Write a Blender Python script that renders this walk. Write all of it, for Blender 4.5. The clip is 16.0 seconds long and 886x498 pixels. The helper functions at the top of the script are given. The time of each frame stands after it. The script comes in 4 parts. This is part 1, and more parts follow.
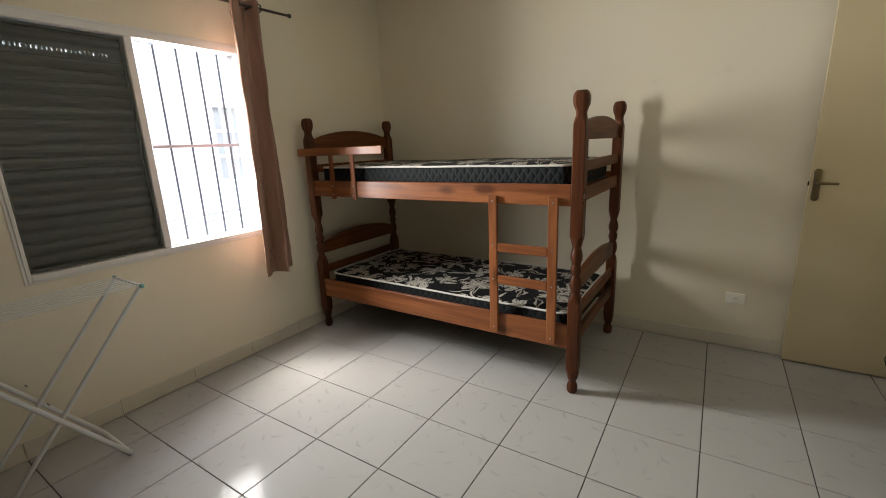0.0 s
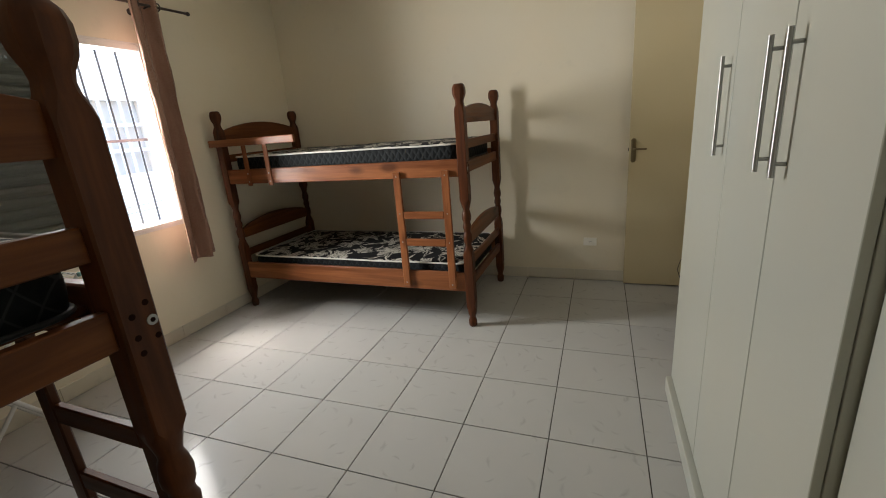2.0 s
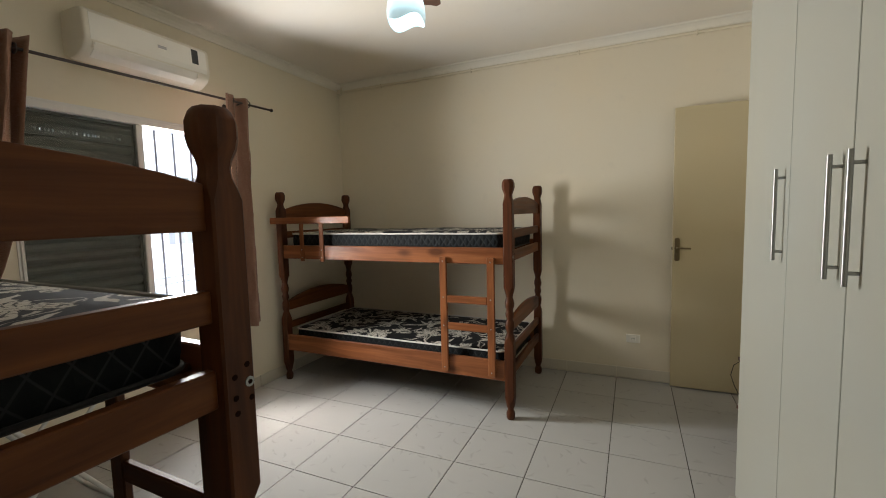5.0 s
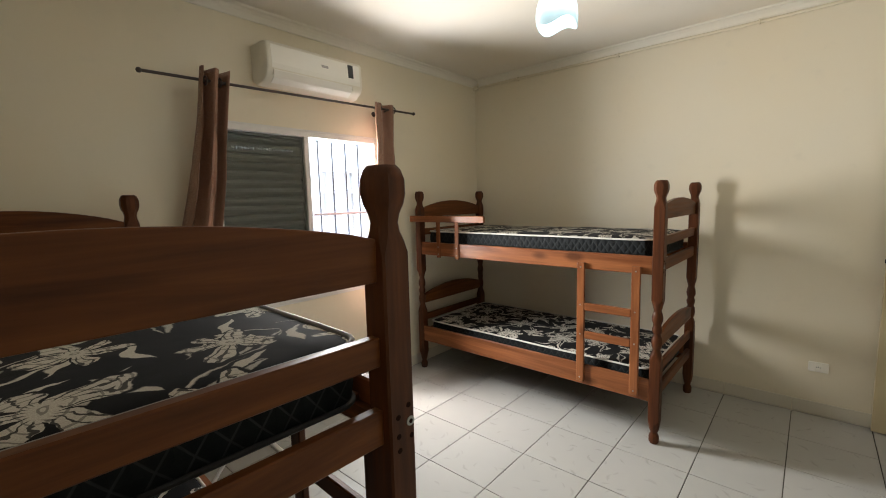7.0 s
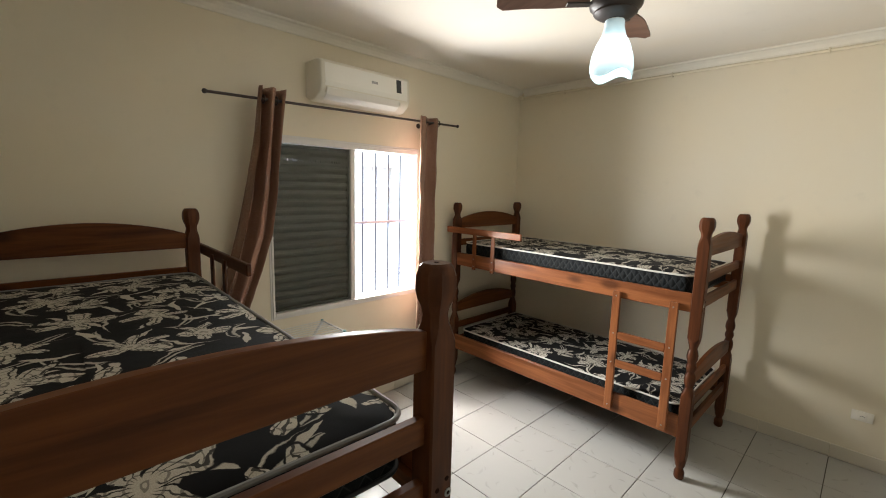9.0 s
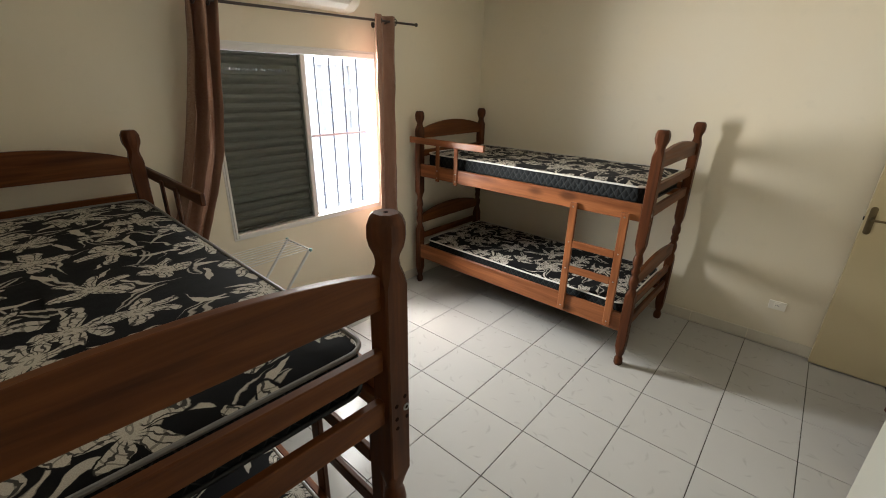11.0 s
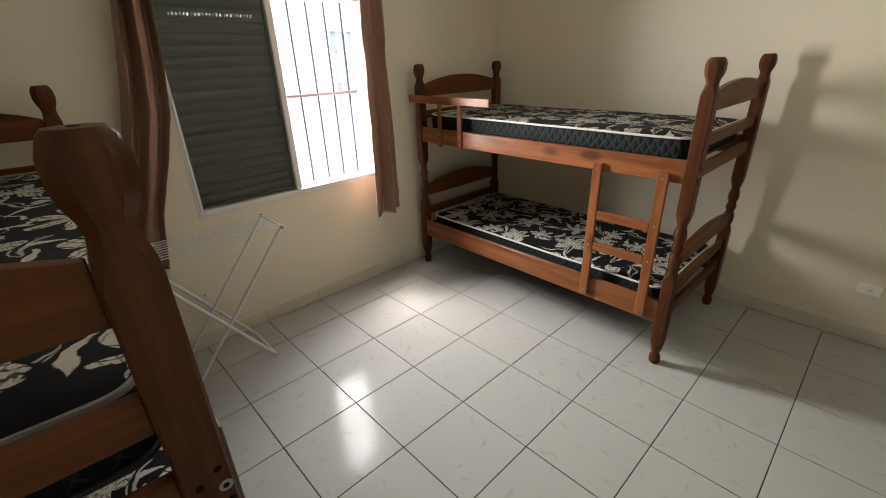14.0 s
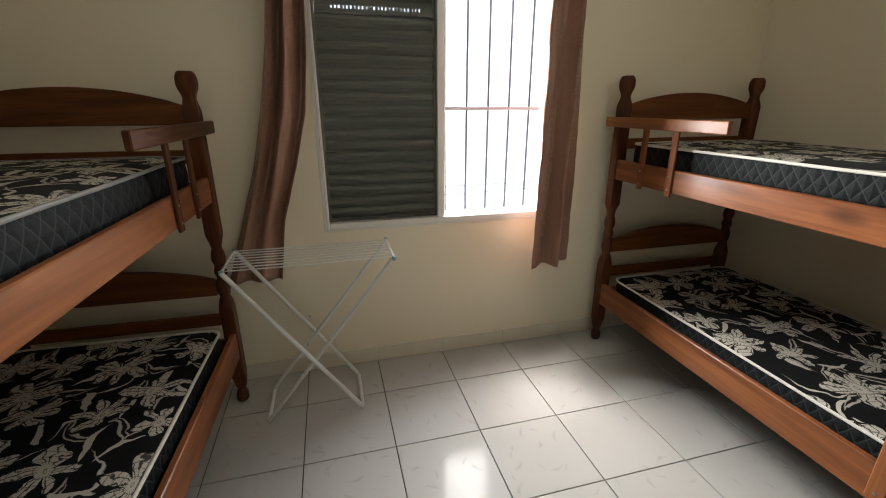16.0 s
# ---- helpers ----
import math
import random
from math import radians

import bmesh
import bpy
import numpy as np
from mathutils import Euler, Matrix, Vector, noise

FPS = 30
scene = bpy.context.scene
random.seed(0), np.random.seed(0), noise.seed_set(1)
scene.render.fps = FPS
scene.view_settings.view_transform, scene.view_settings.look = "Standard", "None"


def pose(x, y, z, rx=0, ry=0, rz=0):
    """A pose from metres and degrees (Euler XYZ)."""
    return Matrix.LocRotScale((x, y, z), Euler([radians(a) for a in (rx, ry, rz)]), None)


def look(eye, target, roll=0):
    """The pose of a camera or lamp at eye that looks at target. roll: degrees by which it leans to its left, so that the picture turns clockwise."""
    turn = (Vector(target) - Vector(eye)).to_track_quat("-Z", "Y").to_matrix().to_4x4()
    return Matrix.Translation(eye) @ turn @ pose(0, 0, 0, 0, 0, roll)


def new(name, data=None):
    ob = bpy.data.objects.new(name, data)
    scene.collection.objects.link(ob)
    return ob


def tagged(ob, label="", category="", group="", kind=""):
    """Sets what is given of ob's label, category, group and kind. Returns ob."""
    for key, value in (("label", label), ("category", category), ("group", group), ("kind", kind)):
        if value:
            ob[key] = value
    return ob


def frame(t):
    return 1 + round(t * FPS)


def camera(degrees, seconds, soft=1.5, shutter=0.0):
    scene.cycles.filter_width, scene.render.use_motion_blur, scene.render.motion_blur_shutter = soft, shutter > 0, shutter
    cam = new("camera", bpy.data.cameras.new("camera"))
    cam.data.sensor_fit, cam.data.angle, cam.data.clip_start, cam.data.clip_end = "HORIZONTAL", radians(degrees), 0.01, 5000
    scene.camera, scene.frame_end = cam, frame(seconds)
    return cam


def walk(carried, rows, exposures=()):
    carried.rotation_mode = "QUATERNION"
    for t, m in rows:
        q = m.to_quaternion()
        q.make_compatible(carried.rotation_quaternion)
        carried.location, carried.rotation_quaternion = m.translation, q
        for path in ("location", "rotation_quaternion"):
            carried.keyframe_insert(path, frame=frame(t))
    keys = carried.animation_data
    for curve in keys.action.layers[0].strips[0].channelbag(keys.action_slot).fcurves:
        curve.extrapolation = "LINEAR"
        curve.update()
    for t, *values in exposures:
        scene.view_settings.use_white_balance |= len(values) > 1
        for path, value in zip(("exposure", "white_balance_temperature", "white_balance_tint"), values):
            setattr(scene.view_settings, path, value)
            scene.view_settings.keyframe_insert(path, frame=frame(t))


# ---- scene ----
cam = camera(92.5, 16.0, 1.0)
PATH = [
    (0, (-0.056, -2.485, 1.452), (-1.113, -0.854, 0.977), -2.4),
    (0.5, (0.053, -2.646, 1.46), (-0.866, -0.936, 0.977), -3.1),
    (1, (0.079, -2.837, 1.458), (-0.678, -1.058, 0.948), -4.2),
    (1.5, (0.157, -2.926, 1.465), (-0.55, -1.132, 0.935), -4.7),
    (2, (0.193, -2.954, 1.458), (-0.491, -1.162, 0.892), -4.6),
    (2.5, (0.182, -2.987, 1.453), (-0.476, -1.195, 0.856), -4.3),
    (3, (0.191, -2.996, 1.479), (-0.461, -1.21, 0.859), -3.8),
    (3.2, (0.199, -3.0, 1.488), (-0.447, -1.208, 0.878), -3.4),
    (5.3, (0.107, -3.052, 1.473), (-0.797, -1.272, 1.339), -1.4),
    (5.5, (0.144, -3.023, 1.502), (-0.866, -1.303, 1.355), -1.5),
    (6, (0.08, -3.052, 1.505), (-1.036, -1.399, 1.364), -1.6),
    (6.5, (0.059, -3.067, 1.549), (-1.16, -1.491, 1.366), -1.9),
    (7, (0.039, -3.048, 1.604), (-1.268, -1.551, 1.376), -1.5),
    (7.5, (0.02, -3.059, 1.675), (-1.348, -1.624, 1.412), -0.4),
    (8, (0.017, -3.065, 1.772), (-1.389, -1.673, 1.482), 1.1),
    (8.2, (0.024, -3.081, 1.778), (-1.397, -1.701, 1.499), 1.6),
    (10.3, (0.043, -3.101, 1.947), (-1.285, -1.667, 1.524), 1.8),
    (10.5, (0.049, -3.087, 1.954), (-1.252, -1.657, 1.441), 1.5),
    (11, (0.073, -3.077, 1.931), (-1.145, -1.668, 1.202), 1.1),
    (11.5, (0.1, -3.031, 1.918), (-1.062, -1.602, 1.138), 0.3),
    (12, (0.105, -2.987, 1.892), (-0.973, -1.511, 1.079), 0.1),
    (12.5, (0.097, -2.934, 1.854), (-0.947, -1.443, 1.024), 0.2),
    (13, (0.053, -2.829, 1.81), (-0.967, -1.326, 0.973), 0.6),
    (13.5, (0.004, -2.71, 1.777), (-1.099, -1.269, 0.937), -0.5),
    (14, (-0.012, -2.536, 1.723), (-1.347, -1.291, 0.905), -2.0),
    (14.5, (-0.059, -2.38, 1.67), (-1.514, -1.262, 0.873), -0.4),
    (15, (-0.21, -2.231, 1.635), (-1.809, -1.317, 0.858), -1.2),
    (15.5, (-0.361, -2.051, 1.558), (-2.073, -1.291, 0.858), -1.8),
    (16, (-0.49, -1.875, 1.531), (-2.322, -1.391, 0.891), -0.1),
]
EXPOSURE, SUN, WINDOW_WATTS, LAMP_GLOW = 3.55, 0.10, 5.4, 0.16
FANX, FANY = -0.772, -1.395
NBX, NBY, NBZ = -7.0, 1.98, 1.98
walk(cam, [(t, look(eye, target, roll)) for t, eye, target, roll in PATH], [(t, EXPOSURE + e) for t, e in ((0.0, 0.05), (2.0, -0.02), (5.5, 0.02), (6.0, 0.26), (7.0, 0.42), (8.0, 0.5), (10.5, 0.44), (12.5, 0.34), (13.0, 0.24), (14.5, 0.22), (16.0, 0.20))])

# ---- world and light ----
SUN_FROM = Vector((-0.62, -0.26, 1.5)).normalized()
world = bpy.data.worlds.new("sky")
scene.world = world
world.use_nodes = True
wn = world.node_tree.nodes
sky = wn.new("ShaderNodeTexSky")
sky.sky_type, sky.sun_disc = "NISHITA", False
sky.sun_elevation = math.asin(SUN_FROM.z)
sky.sun_rotation = math.atan2(SUN_FROM.x, SUN_FROM.y)
sky.dust_density = 3.0
wn["Background"].inputs["Strength"].default_value = 0.15
world.node_tree.links.new(sky.outputs[0], wn["Background"].inputs["Color"])
sun = new("sun", bpy.data.lights.new("sun", "SUN"))
sun.data.energy, sun.data.angle, sun.data.color = SUN, radians(6), (0.90, 0.96, 1.0)
sun.matrix_world = look(SUN_FROM * 30, (0, 0, 0))
# the sky's light in the open half of the window
sky_lamp = new("window_daylight", bpy.data.lights.new("window_daylight", "AREA"))
sky_lamp.data.shape, sky_lamp.data.size, sky_lamp.data.size_y = "RECTANGLE", 0.36, 1.14
sky_lamp.data.energy, sky_lamp.data.color = WINDOW_WATTS, (1.0, 0.985, 0.955)
sky_lamp.matrix_world = look((-2.955, -1.03, 1.53), (0, -0.45, 1.36))
sky_lamp.data.spread = radians(150)


# ---- material helpers ----
def material(name, colour, rough=0.5, metal=0.0):
    m = bpy.data.materials.new(name)
    m.use_nodes = True
    b = m.node_tree.nodes["Principled BSDF"]
    b.inputs["Base Color"].default_value = (*colour, 1)
    b.inputs["Roughness"].default_value = rough
    b.inputs["Metallic"].default_value = metal
    return m


class Net:
    """Short hand for wiring one material."""

    def __init__(self, m):
        self.t = m.node_tree
        self.b = self.t.nodes["Principled BSDF"]
        self.out = self.t.nodes["Material Output"]

    def put(self, socket, v):
        if isinstance(v, bpy.types.NodeSocket):
            self.t.links.new(v, socket)
        elif isinstance(v, tuple) and len(v) == 3 and socket.type == "RGBA":
            socket.default_value = (*v, 1)
        else:
            socket.default_value = v

    def math(self, op, a, b=0.0, c=0.0):
        n = self.t.nodes.new("ShaderNodeMath")
        n.operation = op
        for i, v in enumerate((a, b, c)):
            self.put(n.inputs[i], v)
        return n.outputs[0]

    def vmath(self, op, a, b=(0, 0, 0), scale=None):
        n = self.t.nodes.new("ShaderNodeVectorMath")
        n.operation = op
        self.put(n.inputs[0], a)
        self.put(n.inputs[1], b)
        if scale is not None:
            self.put(n.inputs["Scale"], scale)
        return n.outputs[0]

    def coord(self):
        return self.t.nodes.new("ShaderNodeTexCoord").outputs["Object"]

    def world_place(self):
        return self.t.nodes.new("ShaderNodeNewGeometry").outputs["Position"]

    def random(self):
        return self.t.nodes.new("ShaderNodeObjectInfo").outputs["Random"]

    def mapped(self, v, scale=(1, 1, 1), rot=(0, 0, 0), loc=(0, 0, 0)):
        n = self.t.nodes.new("ShaderNodeMapping")
        self.put(n.inputs["Vector"], v)
        for k, val in (("Scale", scale), ("Rotation", rot), ("Location", loc)):
            n.inputs[k].default_value = val
        return n.outputs[0]

    def noise(self, v, scale, detail=4.0, rough=0.55, distort=0.0):
        n = self.t.nodes.new("ShaderNodeTexNoise")
        self.put(n.inputs["Vector"], v)
        for k, val in (("Scale", scale), ("Detail", detail), ("Roughness", rough), ("Distortion", distort)):
            self.put(n.inputs[k], val)
        return n.outputs

    def ramp(self, f, stops):
        n = self.t.nodes.new("ShaderNodeValToRGB")
        self.put(n.inputs[0], f)
        e = n.color_ramp.elements
        while len(e) < len(stops):
            e.new(0.5)
        for i, (p, c) in enumerate(stops):
            e[i].position = p
            e[i].color = (*c, 1) if isinstance(c, tuple) else (c, c, c, 1)
        return n.outputs[0]

    def mix(self, f, a, b, kind="MIX"):
        n = self.t.nodes.new("ShaderNodeMix")
        n.data_type, n.blend_type = "RGBA", kind
        self.put(n.inputs[0], f)
        self.put(n.inputs[6], a)
        self.put(n.inputs[7], b)
        return n.outputs[2]

    def bump(self, h, strength=0.2, dist=0.01):
        n = self.t.nodes.new("ShaderNodeBump")
        n.inputs["Strength"].default_value, n.inputs["Distance"].default_value = strength, dist
        self.put(n.inputs["Height"], h)
        self.t.links.new(n.outputs[0], self.b.inputs["Normal"])

    def base(self, v):
        self.put(self.b.inputs["Base Color"], v)

    def rough(self, v):
        self.put(self.b.inputs["Roughness"], v)


def painted(name, colour, rough=0.55, grain=90, relief=0.12, stain=0.06):
    m = material(name, colour, rough)
    n = Net(m)
    p = n.world_place()
    big = n.noise(p, 1.3, 3.0)[0]
    mid = n.noise(p, 9.0, 4.0)[0]
    dark = tuple(c * (1 - stain * 2) for c in colour)
    warm = (colour[0] * 1.02, colour[1] * 0.985, colour[2] * 0.93)
    n.base(n.mix(n.ramp(mid, [(0.62, 0.0), (0.85, 0.5)]), n.mix(n.ramp(big, [(0.35, 0.0), (0.7, 1.0)]), colour, warm), dark))
    n.bump(n.math("ADD", n.noise(p, grain, 5.0)[0], n.math("MULTIPLY", mid, 1.5)), relief, 0.004)
    return m


def wooden(name, dark, mid, light, along, rough=0.42, coat=0.08):
    """Stained pine; along: 0 x, 1 y, 2 z, the way the grain runs."""
    m = material(name, mid, rough)
    n = Net(m)
    p = n.vmath("ADD", n.coord(), n.vmath("SCALE", (3.1, 5.7, 2.3), scale=n.random()))
    s = [7.0, 7.0, 7.0]
    s[along] = 0.6
    q = n.mapped(p, tuple(s))
    a = n.noise(q, 2.0, 5.0, 0.6, 0.7)[0]
    s2 = [75.0, 75.0, 75.0]
    s2[along] = 2.0
    fine = n.noise(n.mapped(p, tuple(s2)), 1.0, 3.0)[0]
    s3 = [5.0, 5.0, 5.0]
    s3[along] = 2.2
    v = n.t.nodes.new("ShaderNodeTexVoronoi")
    n.put(v.inputs["Vector"], n.mapped(p, tuple(s3)))
    v.inputs["Scale"].default_value = 1.0
    knot = n.ramp(v.outputs["Distance"], [(0.09, 1.0), (0.20, 0.0)])
    c = n.mix(n.ramp(a, [(0.30, 0.0), (0.66, 1.0)]), dark, light)
    c = n.mix(n.ramp(fine, [(0.35, 0.36), (0.65, 0.0)]), c, dark)
    c = n.mix(n.math("MULTIPLY", n.random(), 0.15), c, mid)
    n.base(n.mix(n.math("MULTIPLY", knot, 0.7), c, tuple(k * 0.35 for k in dark)))
    n.rough(n.ramp(fine, [(0.2, rough - 0.06), (0.9, rough + 0.15)]))
    n.b.inputs["Specular IOR Level"].default_value = 0.18
    n.b.inputs["Coat Weight"].default_value = coat
    n.b.inputs["Coat Roughness"].default_value = 0.2
    n.bump(fine, 0.08, 0.002)
    return m


# ---- materials ----
M_WALL = painted("cream_wall_paint", (0.77, 0.715, 0.582), 0.5)
M_CEIL = painted("ceiling_paint", (0.80, 0.76, 0.69), 0.7)
M_CORNICE = painted("cornice_paint", (0.80, 0.78, 0.71), 0.6, 60)
M_DOOR = painted("cream_door_enamel", (0.56, 0.485, 0.312), 0.38, 40, 0.05)
M_GROUT = painted("dark_grout", (0.060, 0.050, 0.040), 0.9, 150, 0.3)
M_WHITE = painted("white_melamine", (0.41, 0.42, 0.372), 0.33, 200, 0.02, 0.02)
M_FRAME = painted("white_enamel", (0.74, 0.74, 0.73), 0.35, 80, 0.04)
M_PLASTIC = painted("white_plastic", (0.86, 0.85, 0.80), 0.32, 200, 0.02, 0.02)
M_OLD_WHITE = painted("yellowed_plastic", (0.80, 0.77, 0.68), 0.4, 200, 0.02)
M_SLAT = painted("grey_shutter_enamel", (0.125, 0.13, 0.11), 0.34, 60, 0.08)
M_BLACK = material("black_plastic", (0.012, 0.012, 0.013), 0.3)
M_IRON = painted("dark_iron", (0.045, 0.032, 0.028), 0.45, 120, 0.1)
M_CROSS = painted("pale_grille_paint", (0.34, 0.27, 0.26), 0.5, 120, 0.1)
M_GRILLE = painted("grille_paint", (0.085, 0.08, 0.076), 0.5, 120, 0.1)
M_BRASS = material("aged_brass", (0.20, 0.155, 0.09), 0.35, 0.9)
M_STEEL = material("brushed_steel", (0.34, 0.34, 0.33), 0.38, 1.0)
M_RACK = painted("grey_white_steel_tube", (0.66, 0.68, 0.68), 0.35, 200, 0.02)
M_TEAL = material("teal_plastic", (0.20, 0.38, 0.37), 0.5)
M_HOLE = material("dark_wood_plug", (0.018, 0.007, 0.005), 0.9)
M_HOLE.node_tree.nodes["Principled BSDF"].inputs["Specular IOR Level"].default_value = 0.05
M_TVGREY = painted("grey_television_plastic", (0.24, 0.25, 0.25), 0.45, 200, 0.03)
M_SCREEN = material("television_glass", (0.02, 0.024, 0.024), 0.08)
M_FACADE = painted("white_render", (0.84, 0.78, 0.69), 0.8, 30, 0.3)
M_PANE = material("curtained_pane", (0.52, 0.475, 0.425), 0.85)
M_EARTH = painted("concrete_yard", (0.35, 0.34, 0.32), 0.9, 20, 0.3)
DARK, MID, LIGHT = (0.055, 0.0150, 0.0042), (0.140, 0.0420, 0.0105), (0.215, 0.0720, 0.0180)
M_WOOD = [wooden("stained_pine", DARK, MID, LIGHT, 0)]
M_WOOD.append(wooden("dark_board_pine", (0.047, 0.0128, 0.0038), (0.122, 0.0366, 0.0096), (0.190, 0.0630, 0.0165), 1))
M_WOOD.append(wooden("dark_post_pine", (0.030, 0.0080, 0.0028), (0.080, 0.0230, 0.0072), (0.128, 0.0405, 0.0124), 2))
# same pine with backlit shade put into its colour, for the near bunk
M_SHADED_PINE = [wooden("shaded_pine_" + "xyz"[i], (0.030, 0.0088, 0.0034), (0.078, 0.0245, 0.0085), (0.122, 0.042, 0.014), i) for i in range(3)]
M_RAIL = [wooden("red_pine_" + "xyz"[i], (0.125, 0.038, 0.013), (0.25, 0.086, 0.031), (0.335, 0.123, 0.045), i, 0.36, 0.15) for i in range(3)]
M_MAHOG = wooden("mahogany", (0.04, 0.012, 0.008), (0.10, 0.028, 0.018), (0.14, 0.045, 0.025), 1)
M_BLADE = wooden("fan_blade_veneer", (0.09, 0.05, 0.035), (0.14, 0.08, 0.055), (0.18, 0.10, 0.07), 0, 0.4, 0.1)


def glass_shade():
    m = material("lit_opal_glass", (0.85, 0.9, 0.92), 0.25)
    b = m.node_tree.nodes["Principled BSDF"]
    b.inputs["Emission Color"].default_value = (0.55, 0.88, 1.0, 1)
    # glow painted into the glass: brightest round the bulb, fainter at neck and rim
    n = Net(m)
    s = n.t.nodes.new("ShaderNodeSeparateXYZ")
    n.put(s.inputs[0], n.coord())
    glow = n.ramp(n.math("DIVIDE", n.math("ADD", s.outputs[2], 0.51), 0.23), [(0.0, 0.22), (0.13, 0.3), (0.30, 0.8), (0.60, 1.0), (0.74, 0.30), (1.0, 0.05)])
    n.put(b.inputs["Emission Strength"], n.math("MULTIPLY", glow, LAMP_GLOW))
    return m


def tile_ceramic():
    m = material("marbled_white_ceramic", (0.72, 0.72, 0.70), 0.2)
    n = Net(m)
    p = n.vmath("ADD", n.coord(), n.vmath("SCALE", (17.0, 9.0, 5.0), scale=n.random()))
    warped = n.vmath("ADD", p, n.vmath("SCALE", n.noise(p, 3.0, 3.0)[1], scale=0.25))
    vein = n.noise(n.mapped(warped, (16.0, 5.0, 5.0), (0, 0, 0.8)), 1.0, 3.0, 0.6, 0.6)[0]
    cloud = n.noise(p, 4.0, 4.0)[0]
    spot = n.noise(p, 7.0, 2.0)[0]
    curl = n.vmath("ADD", p, n.vmath("SCALE", n.noise(p, 30.0, 2.0)[1], scale=0.02))
    flecks = n.math("MAXIMUM", strokes(n, curl, 6.0, (0, 0, 0), 0.27, 0.075, 1.3, 0.6, 0.09), strokes(n, curl, 8.5, (3.1, 5.3, 0), 0.26, 0.075, -1.1, 0.5, 0.09))
    streak = n.math("MULTIPLY", n.ramp(vein, [(0.57, 0.0), (0.66, 1.0)]), n.ramp(spot, [(0.5, 0.0), (0.64, 1.0)]))
    c = n.mix(n.ramp(cloud, [(0.2, 0.0), (0.9, 1.0)]), (0.400, 0.396, 0.374), (0.428, 0.423, 0.400))
    c = n.mix(n.math("MULTIPLY", streak, 0.03), c, (0.38, 0.38, 0.35))
    c = n.mix(n.math("MULTIPLY", flecks, n.math("MULTIPLY", n.ramp(spot, [(0.35, 0.3), (0.6, 1.0)]), 0.75)), c, (0.27, 0.275, 0.25))
    c = n.mix(n.math("MULTIPLY", n.random(), 0.2), c, (0.44, 0.44, 0.42))
    n.base(c)
    n.rough(n.ramp(n.noise(n.world_place(), 6.0, 5.0)[0], [(0.3, 0.10), (0.8, 0.19)]))
    n.b.inputs["Specular IOR Level"].default_value = 0.085
    n.bump(n.noise(p, 14.0, 2.0)[0], 0.05, 0.003)
    return m


def strokes(n, p, scale, loc, length, width, bend, share, soft=0.014):
    """Short curved strokes, one in a share of the cells, each turned its own way."""
    q = n.mapped(p, (scale, scale, 0), (0, 0, 0.4), loc)
    v = n.t.nodes.new("ShaderNodeTexVoronoi")
    v.voronoi_dimensions = "2D"
    n.put(v.inputs["Vector"], q)
    v.inputs["Scale"].default_value, v.inputs["Randomness"].default_value = 1.0, 0.62
    s = n.t.nodes.new("ShaderNodeSeparateXYZ")
    n.put(s.inputs[0], n.vmath("SUBTRACT", q, v.outputs["Position"]))
    k = n.t.nodes.new("ShaderNodeSeparateColor")
    n.put(k.inputs[0], v.outputs["Color"])
    t = n.math("MULTIPLY", k.outputs[0], 6.28)
    cs, sn = n.math("COSINE", t), n.math("SINE", t)
    a = n.math("ADD", n.math("MULTIPLY", s.outputs[0], cs), n.math("MULTIPLY", s.outputs[1], sn))
    b = n.math("SUBTRACT", n.math("MULTIPLY", s.outputs[1], cs), n.math("MULTIPLY", s.outputs[0], sn))
    b = n.math("ADD", b, n.math("MULTIPLY", n.math("MULTIPLY", a, a), bend))
    taper = n.math("SUBTRACT", 1.0, n.math("POWER", n.math("ABSOLUTE", n.math("DIVIDE", a, length)), 2.0))
    body = n.math("MULTIPLY", n.math("SUBTRACT", n.math("MULTIPLY", taper, width), n.math("ABSOLUTE", b)), 1.0 / soft)
    body = n.math("MAXIMUM", n.math("MINIMUM", body, 1.0), 0.0)
    return n.math("MULTIPLY", body, n.math("LESS_THAN", k.outputs[1], share))


